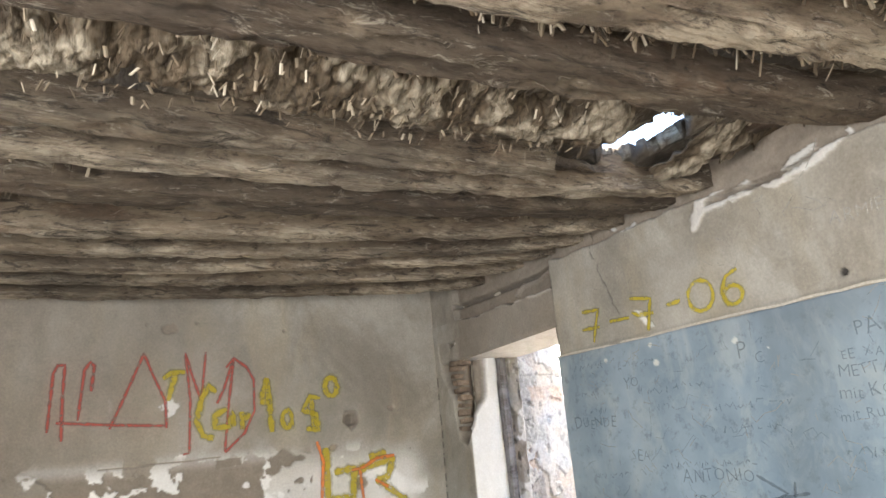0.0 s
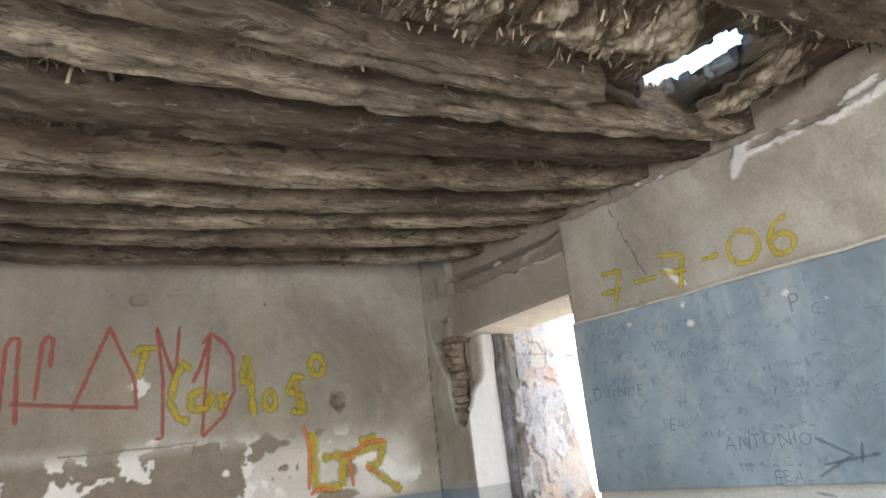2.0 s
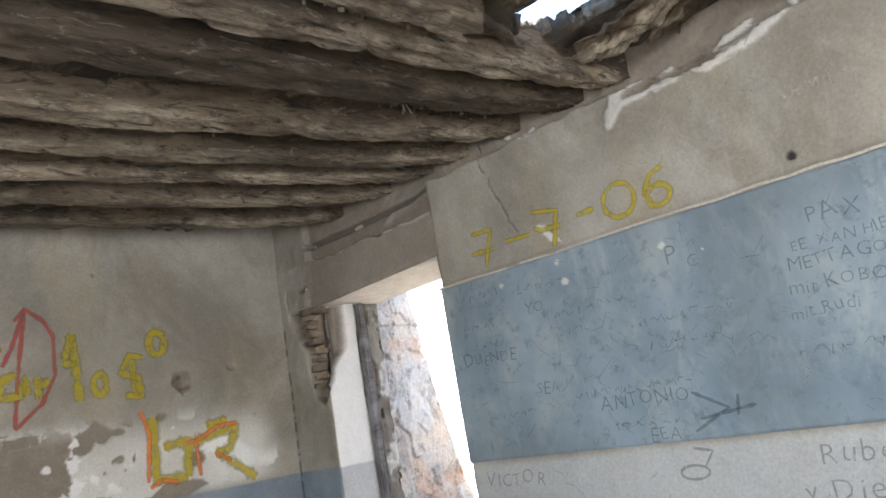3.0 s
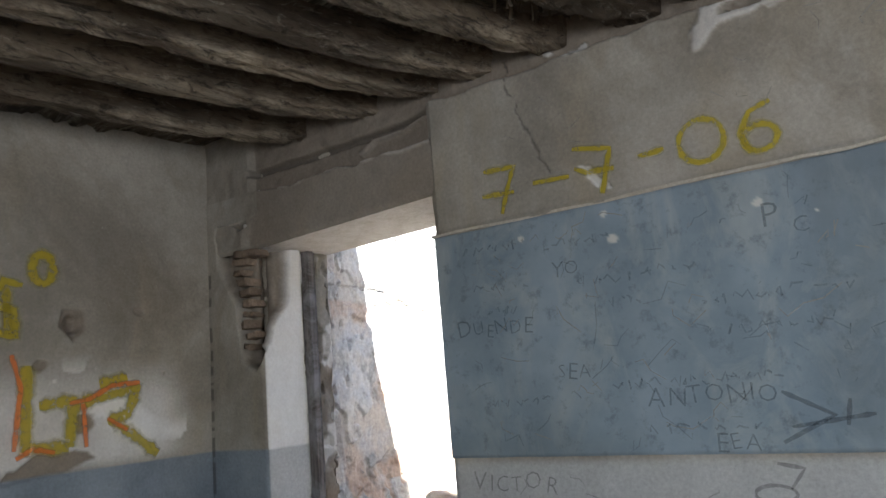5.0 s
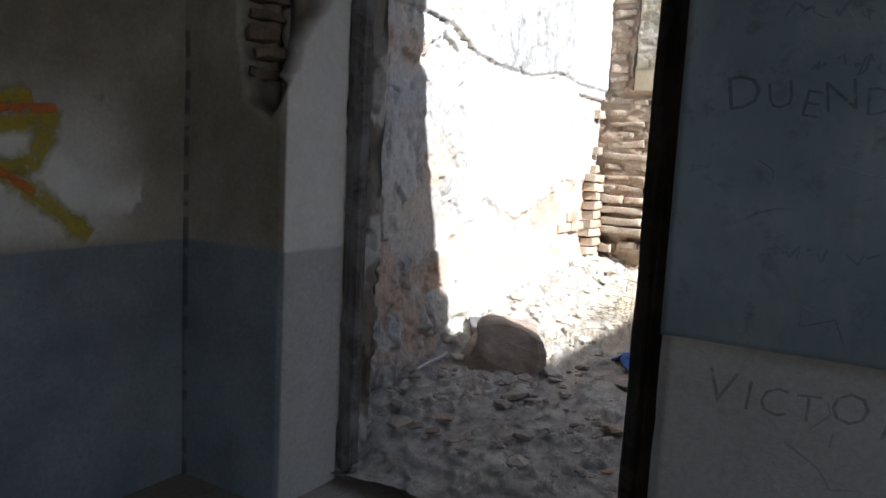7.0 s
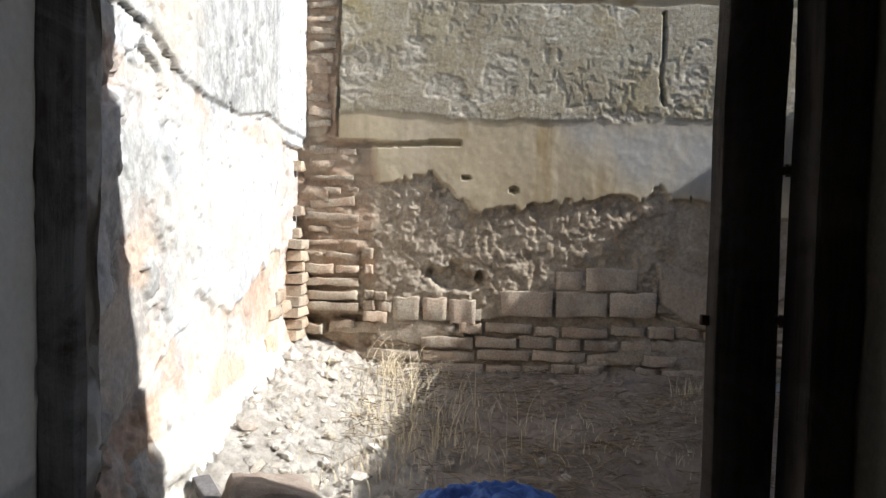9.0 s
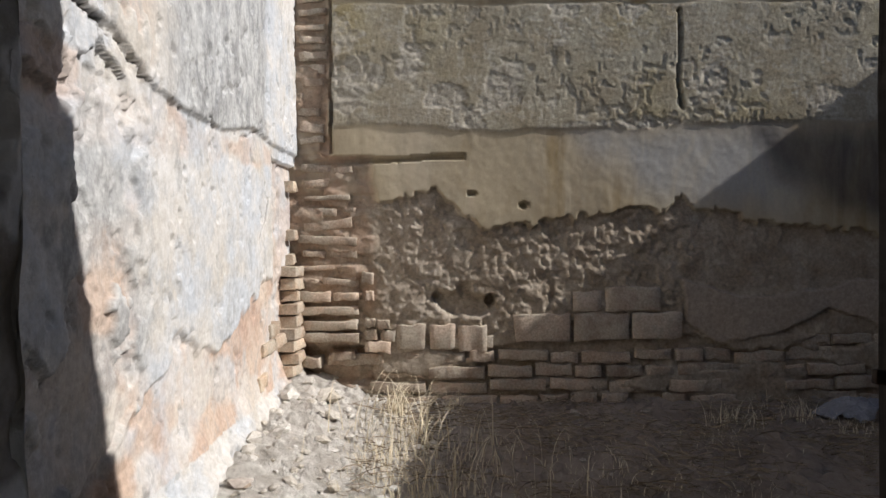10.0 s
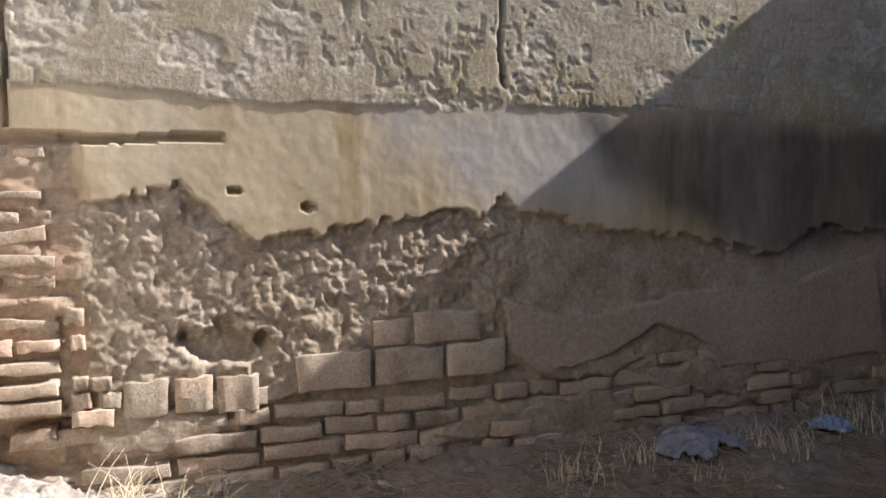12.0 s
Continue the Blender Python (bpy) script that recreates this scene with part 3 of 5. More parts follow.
def brick_kind(name, material, length, high, deep, seed, soft=0.008):
    bm = box(-deep, 0, -length / 2, length / 2, -high / 2, high / 2, soft)
    for k in range(1, 5):
        bmesh.ops.bisect_plane(bm, geom=bm.verts[:] + bm.edges[:] + bm.faces[:], plane_co=(0, (k / 5 - 0.5) * length, 0), plane_no=(0, 1, 0))
    for w in bm.verts:
        w.co += noise.noise_vector(Vector((w.co.x * 14, w.co.y * 4 + seed * 3.1, w.co.z * 14))) * 0.016
        w.co.y += noise.noise(Vector((w.co.z * 30, seed, w.co.y * 2))) * 0.05
        w.co.z += noise.noise(Vector((w.co.y * 7, seed * 1.9, w.co.z * 20))) * (0.007 if high < 0.1 else 0.003)
        w.co.x -= max(0.0, noise.noise(Vector((w.co.y * 5, w.co.z * 25, seed * 2.7))) - 0.1) * (0.0 if w.co.x < -0.05 else -0.03)
    return mesh_of(bm, name, material, True)


BRICKS = [brick_kind("brick", M_BRICK, 1.0, 0.078, 0.12, k) for k in range(8)]
BLOCKS = [brick_kind("block", M_BLOCK, 1.0, 0.18, 0.12, k + 9, 0.009) for k in range(3)]
rnd = random.Random(4)


def lay(parent, kind, x, y, z, length, turn=0.0, tilt=0.0, out=0.0, high=1.0, name="brick"):
    ob = new(name, rnd.choice(kind))
    ob.matrix_world = pose(x, y, z, tilt, 0, turn) @ Matrix.Diagonal((1, length, high, 1))
    ob.parent = parent
    return ob


# low courses of the back wall
for k in range(5):
    z = 0.19 + 0.098 * k
    y = -1.75 + (0.17 if k % 2 else 0)
    while y < (3.46 if k < 4 else 3.0):
        long = rnd.choice((0.2, 0.27, 0.31, 0.35, 0.4))
        if not (k == 4 and (y + long > 1.3 and y < 2.7)) and rnd.random() > 0.06:
            lay(wall_court_east, BRICKS, COURT_E + (0.122 if y > 1.2 else 0.134) - rnd.uniform(-0.008, 0.024), y + long / 2, z + rnd.uniform(-0.012, 0.012), long - rnd.uniform(0.014, 0.04), rnd.uniform(-2, 2), rnd.uniform(-1.5, 1.5), 0, rnd.uniform(0.8, 1.1))
        y += long
for y, long, z, high in ((1.64, 0.34, 0.685, 1), (2.01, 0.36, 0.68, 1), (2.40, 0.38, 0.68, 1), (2.86, 0.20, 0.61, 0.95), (3.06, 0.18, 0.62, 0.95), (3.27, 0.20, 0.62, 0.98), (1.80, 0.36, 0.865, 0.9), (2.10, 0.20, 0.85, 0.75)):
    lay(wall_court_east, BLOCKS, COURT_E + 0.108 - rnd.uniform(0, 0.012), y, z, long - 0.012, rnd.uniform(-1, 1), 0, 0, high, "block")
# brick quoin in the corner: proud low courses, worn away higher up
for k in range(32):
    z = 0.615 + 0.094 * k
    if abs(z - 1.81) < 0.05:
        continue
    proud = 0.085 if z < 0.95 else 0.130 if z < 1.82 else 0.124
    ends = [COURT_N - 0.02, 3.61 if z < 1.82 else 3.81]
    if z < 1.82 and rnd.random() < 0.6:
        ends.insert(1, rnd.uniform(3.72, 3.92))
    for a, b in zip(ends, ends[1:]):
        if z > 0.95 and rnd.random() < 0.15:
            continue
        long = (a - b) * (rnd.uniform(0.75, 1.0) if z > 0.95 else 1.0)
        lay(wall_court_east, BRICKS, COURT_E + proud - rnd.uniform(0, 0.022), (a + b) / 2 + rnd.uniform(-0.01, 0.01), z + rnd.uniform(-0.012, 0.012), long - 0.018, rnd.uniform(-3, 3) * (1 if z < 0.95 else 2.5), rnd.uniform(-3, 3) * (1 if z < 0.95 else 2), 0, rnd.uniform(0.65, 0.92) if z < 0.95 else rnd.uniform(0.35, 0.8))
for y, z, long in ((3.54, 0.72, 0.07), (3.46, 0.71, 0.09), (3.53, 0.64, 0.08), (3.43, 0.635, 0.09), (3.50, 0.56, 0.17), (3.56, 1.02, 0.08), (3.55, 0.90, 0.06), (3.72, 0.50, 0.16), (3.92, 0.46, 0.12)):
    lay(wall_court_east, BRICKS, COURT_E + 0.09 - rnd.uniform(0, 0.02), y, z, long, rnd.uniform(-6, 6), rnd.uniform(-6, 6), 0, rnd.uniform(0.7, 1.0))


# ---------------------------------------------------------------- courtyard: whitewashed side wall
def side_wall_place(u, v):
    x, z = OUT + u * (COURT_E + 0.1 - OUT), -0.1 + v * 4.3
    crack = [(1.3, 1.98), (1.75, 1.96), (2.0, 1.84), (2.32, 1.80), (2.85, 1.79), (3.36, 1.87), (3.76, 1.83), (3.83, 1.71), (4.03, 1.40)]
    d = line_dist(x + 0.10 * (fbm(x * 6, z * 6, 5, 3) - 0.5), z + 0.16 * (fbm(x * 6, z * 6, 5, 4) - 0.5), crack)
    c2 = line_dist(x, z, [(3.72, 1.5), (3.66, 1.4), (3.52, 1.30)])
    cracked = np.maximum(1 - step(0.002, 0.007, d + 0.010 * (fbm(x * 7, z * 7, 2, 6) - 0.25)), 1 - step(0.004, 0.012, c2))
    cx, cz = np.array([p[0] for p in crack]), np.array([p[1] for p in crack])
    upper = step(-0.01, 0.01, z - np.interp(x, cx[:7], cz[:7]))
    corner = step(3.80, 3.95, x + 0.12 * (fbm(x * 2, z * 7, 3, 12) - 0.5)) * (z < 1.75)
    h = 0.012 * (fbm(x * 3, z * 3, 4, 13) - 0.5) + 0.02 * upper + 0.006 * (fbm(x * 16, z * 16, 3, 14) - 0.5)
    bare = blob(x, z, [(1.0, 0.2), (1.7, 0.66), (1.96, 0.80), (2.4, 0.84), (3.0, 0.86), (3.7, 0.98), (4.5, 1.05), (4.5, 0.3), (3.0, 0.3), (2.2, 0.2)], 0.02, 0.22, 15, 3)
    band = blob(x, z, [(1.0, 1.85), (1.9, 1.82), (2.3, 1.78), (3.8, 1.8), (3.8, 1.72), (2.7, 1.64), (1.5, 1.58), (1.0, 1.62)], 0.02, 0.07, 16, 4) * 0.7
    h = h - 0.02 * bare - 0.03 * corner * (0.6 + fbm(x * 8, z * 12, 3, 17)) - 0.018 * cracked
    chips = step(0.60, 0.63, fbm(x * 5, z * 5, 6, 18))
    h = h - 0.004 * chips - 0.012 * step(0.66, 0.69, fbm(x * 14, z * 10, 5, 23))
    h = h + np.where(z < 0.55, 0.13 * step(0.6, 0.2, z) * fbm(x * 6, z * 7, 5, 19), 0)
    shabby = 1 - step(1.75, 2.15, x + 0.2 * (fbm(x * 3, z * 3, 3, 28) - 0.5))
    flake = step(0.48, 0.51, fbm(x * 5, z * 3.6, 6, 29))
    h = h - shabby * (0.028 * flake + 0.03 * (fbm(x * 11, z * 8, 5, 30) - 0.5))
    grey = upper * step(2.0, 2.4, x) * (1 - step(3.55, 3.7, x)) * (0.75 + 0.4 * fbm(x * 4, z * 4, 4, 20))
    p = np.stack([x, COURT_N - h, z], 1)
    return p, {"bare": np.clip(bare * (z > 0.42) + band + 0.6 * corner + 0.9 * shabby * flake * step(0.45, 0.55, fbm(x * 2.2, z * 2.0, 4, 34)), 0, 1) * (0.2 + 0.6 * step(0.42, 0.60, fbm(x * 3.5, z * 4.5, 5, 24))), "grey": np.clip(grey + shabby * 0.8 * step(0.50, 0.56, fbm(x * 3.2, z * 2.6, 5, 33)), 0, 1), "crack": cracked}


wall_court_north = sheet("wall_court_north", 480, 500, side_wall_place, ("bare", "grey", "crack"), M_LIME)
structure(wall_court_north, "whitewashed courtyard wall, cracked, with bare orange brick patches")
part("wall_mass", box(OUT + 0.02, COURT_E + 0.6, COURT_N + 0.12, COURT_N + 0.6, -0.3, 4.15), M_PLAIN, wall_court_north)
M_PALEBRICK = brick_material("pale_limed_brick", (0.42, 0.30, 0.20), (0.62, 0.50, 0.38))
PALE = [brick_kind("brick", M_PALEBRICK, 1.0, 0.078, 0.12, k + 20) for k in range(3)]
for k in range(17):
    z = 0.44 + 0.079 * k
    if z > 1.15 and rnd.random() < 0.55:
        continue
    long = rnd.uniform(0.16, 0.26) * (1.0 if z < 1.15 else 0.6)
    lay(wall_court_north, PALE, COURT_E - 0.02 - long / 2, COURT_N + (0.08 if z < 1.15 else 0.108) - rnd.uniform(0, 0.03), z, long - 0.01, 90 + rnd.uniform(-6, 6), rnd.uniform(-4, 4), 0, rnd.uniform(0.75, 0.9))

# bare courses low on the whitewashed wall, nearly flush with it
for k in range(4):
    x = 3.45 + (0.13 if k % 2 else 0.0) + 0.06 * k
    while x < 4.05:
        long = rnd.choice((0.2, 0.24, 0.27))
        if rnd.random() > 0.42:
            lay(wall_court_north, PALE, x + long / 2, COURT_N + 0.124 - rnd.uniform(0, 0.012), 0.50 + 0.085 * k + rnd.uniform(-0.008, 0.008), long - 0.02, 90 + rnd.uniform(-1.5, 1.5), rnd.uniform(-2, 2), 0, rnd.uniform(0.8, 0.95))
        x += long

structure(part("wall_court_south", box(OUT + 0.01, COURT_E + 0.6, COURT_S - 0.4, COURT_S, -0.3, 3.79), M_PLAIN), "plain rendered courtyard wall")


# ---------------------------------------------------------------- ground
def ground_z(x, y):
    rise = -0.10 + 0.12 * step(0.5, 1.6, x) + 0.14 * step(1.5, 4.2, x)
    heap = 0.20 * np.exp(-((COURT_N - y) / 0.45) ** 2) * step(1.3, 2.6, x)
    foot = 0.02 * np.exp(-((COURT_E - x) / 0.25) ** 2)
    return rise + heap + foot


def court_ground_place(u, v):
    x, y = OUT - 0.35 + u * (COURT_E + 0.1 - OUT + 0.35), COURT_S - 0.05 + v * (COURT_N + 0.1 - COURT_S + 0.05)
    z = ground_z(x, y) + 0.05 * (fbm(x * 3, y * 3, 4, 91) - 0.5) + 0.035 * (fbm(x * 14, y * 14, 4, 92) - 0.5)
    z = z + 0.025 * step(0.6, 0.7, fbm(x * 22, y * 22, 3, 93))
    z = np.where(x < OUT - 0.1, z - 0.02, z)
    # Debris by the wall, whitened further to carry the sunlight there.
    lime = step(2.6, 3.6, y + 0.5 * (fbm(x * 2, y * 2, 4, 95) - 0.5)) * step(1.0, 1.9, x)
    # Paler soil by the door makes up for light lost under the roof.
    lime = np.maximum(lime, 1.0 * (1 - step(1.5, 2.3, x)))
    return np.stack([x, y, z], 1), {"lime": lime}


structure(sheet("ground_court", 300, 420, court_ground_place, ("lime",), M_SOIL), "dry stony courtyard soil with rubble")
structure(part("ground", box(-400, 400, -400, 400, -0.5, -0.28), M_SOIL), "dry open ground around the building")

# ---------------------------------------------------------------- room: floor, plain walls
structure(part("floor", box(ROOM_W, OUT - 0.02, ROOM_S, ROOM_N, -0.26, FLOOR), M_FLOOR), "dusty earthen floor of the room")


def wall_with_openings(name, axis, at, thick, lo, hi, top, openings, label):
    """A plain wall along x or y with rectangular openings (from, to, sill, head)."""
    bm = bmesh.new()
    def add(a, b, z0, z1):
        if axis == "y":
            box(at - thick, at, a, b, z0, z1, 0, bm)
        else:
            box(a, b, at - thick, at, z0, z1, 0, bm)
    edge = lo
    for a, b, sill, head in openings:
        add(edge, a, -0.26, top)
        if sill > FLOOR:
            add(a, b, -0.26, sill)
        add(a, b, head, top)
        edge = b
    add(edge, hi, -0.26, top)
    return structure(part(name, bm, M_PLAIN), label)


# Both openings are unseen, assumed so that daylight can reach the room.
wall_with_openings("wall_west", "y", ROOM_W, 0.5, ROOM_S - 0.5, ROOM_N + 0.5, DECK + 0.05, [(-2.8, 0.2, 0.85, 2.2)], "unseen plain plastered wall with an assumed window opening")
wall_with_openings("wall_south", "x", ROOM_S, 0.5, ROOM_W, OUT, DECK + 0.05, [(-2.85, -1.75, FLOOR, 2.15)], "unseen plain plastered wall with an assumed doorway")


def far_wall_place(u, v):
    x, z = ROOM_W + u * (0.12 - ROOM_W), -0.2 + v * (DECK + 0.2)
    dado = 1 - step(-0.006, 0.006, z - 0.822 + 0.012 * (fbm(x * 6, x * 0, 3, 2) - 0.5))
    zone = step(0.82, 1.0, z) * (1 - step(1.30, 1.5, z + 0.35 * step(-0.9, -0.2, x)))
    white = step(0.44, 0.47, fbm(x * 2.2 + 3, z * 2.8, 6, 103)) * zone * (x < -0.2)
    pale = step(0.80, 0.9, z) * (1 - step(1.15, 1.5, z)) * step(-2.6, -1.6, x) * (1 - step(-0.45, -0.1, x))
    white = np.maximum(white, pale * (0.35 + 0.5 * fbm(x * 3, z * 3, 4, 112)))
    flecks = step(0.60, 0.64, fbm(x * 9, z * 7, 5, 114)) * (blob(x, z, [(-2.72, 1.98), (-2.50, 1.98), (-2.38, 1.45), (-2.62, 1.45)], 0.05, 0.08, 115) + blob(x, z, [(-3.25, 2.05), (-3.05, 2.05), (-3.05, 1.85), (-3.25, 1.85)], 0.05, 0.05, 116))
    white = np.maximum(white, np.clip(flecks, 0, 1) * 0.9)
    lost = step(0.50, 0.52, fbm(x * 4.2 + 1, z * 5.5, 6, 104)) * zone * (x < -1.35)
    lost = np.maximum(lost, blob(x, z, [(-1.30, 0.86), (-1.1, 0.95), (-0.86, 0.93), (-0.80, 0.88), (-1.0, 0.83), (-1.35, 0.80)], 0.005, 0.02, 105, 12))
    lost = np.maximum(lost, blob(x, z, [(-1.02, 1.74), (-0.88, 1.73), (-0.87, 1.62), (-0.95, 1.55), (-1.03, 1.64)], 0.005, 0.012, 106, 14))
    lost = np.maximum(lost, blob(x, z, [(-1.75, 1.36), (-1.6, 1.42), (-1.42, 1.35), (-1.55, 1.30), (-1.7, 1.28)], 0.005, 0.03, 107, 14))
    for hx, hz, r in ((-0.535, 1.745, 0.028), (-2.56, 2.50, 0.05), (-1.13, 1.42, 0.035), (-0.89, 1.08, 0.06), (-2.75, 2.54, 0.012), (-2.33, 2.55, 0.012), (-1.56, 2.48, 0.014), (-0.35, 1.35, 0.012)):
        lost = np.maximum(lost, 1 - step(r * 0.8, r, np.hypot((x - hx) * 0.7, z - hz) + 0.02 * (fbm(x * 20, z * 20, 2, 108) - 0.5)))
    lost = np.maximum(lost, blob(x, z, [(-2.19, 1.39), (-1.97, 1.41), (-1.97, 1.335), (-2.19, 1.32)], 0.004, 0.012, 113, 14))
    score = 1 - step(0.003, 0.008, np.abs(z - 1.405 - 0.02 * (x + 2.6)) + np.where((x > -3.1) & (x < -2.15), 0, 1))
    lost = np.maximum(lost, score)
    h = 0.012 * (fbm(x * 1.5, z * 1.5, 3, 109) - 0.5) + 0.004 * (fbm(x * 12, z * 12, 3, 110) - 0.5) - 0.020 * lost - 0.003 * white * (1 - lost)
    deep = 1 - step(0.045, 0.06, np.hypot(x + 0.945, z - 1.65) + 0.02 * (fbm(x * 15, z * 15, 2, 111) - 0.5))
    h = h - 0.07 * deep
    p = np.stack([x, ROOM_N - h, z], 1)
    # The last earth term paints the west end darker for its weaker light.
    return p, {"white": white, "earth": np.maximum(np.maximum(lost, deep), (1 - step(-2.9, -1.7, x + 0.8 * (fbm(x * 1.3, z * 0.8, 4, 117) - 0.5))) * (1 - white) * (0.25 + 0.7 * fbm(x * 5, z * 1.8, 5, 118))), "dado": dado, "ochre": 0 * x, "crack": 0 * x}


MASKS = ("white", "earth", "dado", "ochre", "crack")
wall_north = structure(sheet("wall_north", 640, 310, far_wall_place, MASKS, M_ROOM), "grimy plaster wall with graffiti above a blue-grey dado")
part("wall_mass", box(ROOM_W - 0.5, OUT - 0.01, ROOM_N + 0.13, ROOM_N + 0.5, -0.26, DECK), M_PLAIN, wall_north)


def board_wall_place(u, v):
    y, z = ROOM_S + u * (DOOR_S - ROOM_S), -0.2 + v * (DECK + 0.2)
    h = 0.014 * (fbm(y * 1.5, z * 1.5, 3, 121) - 0.5) + 0.004 * (fbm(y * 12, z * 12, 3, 122) - 0.5)
    crack = 1 - step(0.002, 0.007, 0.009 * step(0.5, 0.62, fbm(y * 9, z * 6, 3, 137)) + line_dist(y + 0.09 * (fbm(y * 9, z * 9, 5, 123) - 0.5), z, [(1.78, 2.8), (1.74, 2.6), (1.68, 2.44), (1.57, 2.13)]))
    lost = blob(y, z, [(1.40, 2.12), (1.34, 2.11), (1.25, 1.98), (1.33, 2.02)], 0.004, 0.02, 124, 20)
    nail = 1 - step(0.018, 0.026, np.hypot(y + 0.124, z - 2.02))
    low = 1 - step(0.70, 0.76, z)
    ochre = blob(y, z, [(-0.69, 2.50), (-0.66, 2.0), (-1.6, 1.95), (-1.6, 2.52)], 0.01, 0.02, 125)
    topchip = step(0, 0.012, z - 2.70 - 0.10 * (fbm(y * 3.5, y * 0, 4, 126) - 0.5))
    rag = fbm(y * 9, z * 9, 5, 128) - 0.5
    ry, rz = y + 0.07 * rag, z + 0.09 * (fbm(y * 8, z * 8, 5, 138) - 0.5)
    torn = 1 - step(0.018, 0.026, line_dist(ry, rz, [(0.75, 2.55), (0.69, 2.62), (0.45, 2.62), (0.146, 2.625), (-0.094, 2.65), (-0.32, 2.73)]) + 0.02 * rag)
    torn = np.maximum(torn, 1 - step(0.014, 0.022, line_dist(ry, rz, [(0.72, 2.69), (0.5, 2.715), (0.2, 2.70), (-0.02, 2.715), (-0.2, 2.75)]) + 0.03 * rag))
    torn = np.maximum(torn, 1 - step(0.010, 0.018, line_dist(ry, rz, [(1.52, 2.75), (1.42, 2.71), (1.30, 2.73)]) + 0.03 * rag))
    torn = torn * step(0.36, 0.46, fbm(y * 5, z * 12, 4, 139)) + (1 - step(0.02, 0.05, line_dist(ry, rz, [(0.76, 2.545), (0.70, 2.66)]) + 0.04 * rag))
    torn = np.clip(torn, 0, 1)
    cave = blob(y, z, [(0.66, 2.685), (0.2, 2.685), (0.06, 2.67), (0.14, 2.645), (0.62, 2.645)], 0.006, 0.03, 130, 10)
    ledge = 1 - step(0.006, 0.02, np.abs(z - BOARD[3] - 0.006))
    h = h - 0.006 * crack - 0.012 * lost - 0.03 * nail - (0.03 + 0.03 * fbm(y * 8, z * 8, 3, 135)) * topchip - 0.05 * cave + 0.012 * torn + 0.010 * ledge
    h = np.where(y > DOOR_S - 0.04, h - 0.02 * step(DOOR_S - 0.03, DOOR_S, y) * (0.3 + fbm(y * 0, z * 8, 3, 127)), h)
    p = np.stack([0 * y - h, y, z], 1)
    return p, {"white": np.clip(low * 0.55 + lost * 0.8 + torn * 0.5, 0, 1), "earth": np.clip(topchip * (1 - torn) + cave, 0, 1), "dado": low * 0.35, "ochre": ochre, "crack": np.maximum(crack * 0.6, nail)}


wall_east = structure(sheet("wall_east", 720, 310, board_wall_place, MASKS, M_ROOM), "stained grey plaster wall that carries a blackboard")
part("wall_end", box(0.02, 0.115, DOOR_S - 0.3, DOOR_S - 0.003, -0.26, 2.6), M_PLAIN, wall_east)
part("wall_mass", box(0.11, 0.315, DOOR_S - 0.4, DOOR_S - 0.002, -0.26, DECK), M_PLAIN, wall_east)
part("wall_mass", box(0.11, OUT, ROOM_S - 0.5, DOOR_S - 0.4, -0.26, DECK), M_PLAIN, wall_east)
part("wall_mass", box(0.317, OUT, DOOR_S - 0.398, DOOR_S - 0.002, HEAD + 0.2, DECK), M_PLAIN, wall_east)


def board_place(u, v):
    y, z = BOARD[0] + u * (BOARD[1] - BOARD[0]), BOARD[2] + v * (BOARD[3] - BOARD[2])
    rim = np.minimum(np.minimum(u, 1 - u) * 4.5, np.minimum(v, 1 - v) * 1.17)
    h = 0.016 * step(0.0, 0.006, rim) + 0.003 * (fbm(y * 4, z * 4, 3, 131) - 0.5) - 0.006 + 0.004 * (fbm(y * 1.5, z * 1.5, 2, 132) - 0.5)
    z = z + np.where(v > 0.99, 0.012 * (fbm(y * 5, y * 0, 3, 133) - 0.5), 0)
    chip = 0 * y
    for cy, cz, r in ((1.75, 1.82, 0.02), (1.30, 1.86, 0.018), (1.27, 1.74, 0.028), (0.62, 1.78, 0.022), (0.40, 1.70, 0.012), (-0.6, 1.5, 0.012)):
        chip = np.maximum(chip, 1 - step(r * 0.7, r, np.hypot(y - cy, z - cz) + 0.02 * (fbm(y * 25, z * 25, 2, 136) - 0.5)))
    return np.stack([-h - 0.004, y, z], 1), {"chip": chip}


blackboard = tagged(sheet("blackboard", 400, 110, board_place, ("chip",), M_BOARD), "scratched blue-grey blackboard painted on the plaster wall", "blackboard")

ledge = box(-0.018, 0.004, BOARD[0], BOARD[1], BOARD[3] - 0.004, BOARD[3] + 0.010, 0.003)
for k in range(1, 60):
    bmesh.ops.bisect_plane(ledge, geom=ledge.verts[:] + ledge.edges[:] + ledge.faces[:], plane_co=(0, BOARD[0] + (BOARD[1] - BOARD[0]) * k / 60, 0), plane_no=(0, 1, 0))
part("ledge", worn(ledge, 0.010, 6, 3), M_PLAIN, blackboard, "thin ragged plaster ledge")

# ---------------------------------------------------------------- door: lintel, jambs, posts
def head_rise(y):
    """The lintel climbs a little towards the south."""
    return 0.055 * np.clip((DOOR_N - y) / (DOOR_N - DOOR_S), 0, 1)


# Pale underside: limewash plus light from the courtyard ground, put into the colour.
lintel = structure(part("lintel", worn(box(0.03, OUT, DOOR_S - 0.02, DOOR_N + 0.2, HEAD + 0.004, HEAD + 0.196, 0.012), 0.006, 6), M_FLAKE), "lintel over the doorway, underside pale with limewash and painted light")
for w in lintel.data.vertices:
    w.co.z += head_rise(w.co.y)


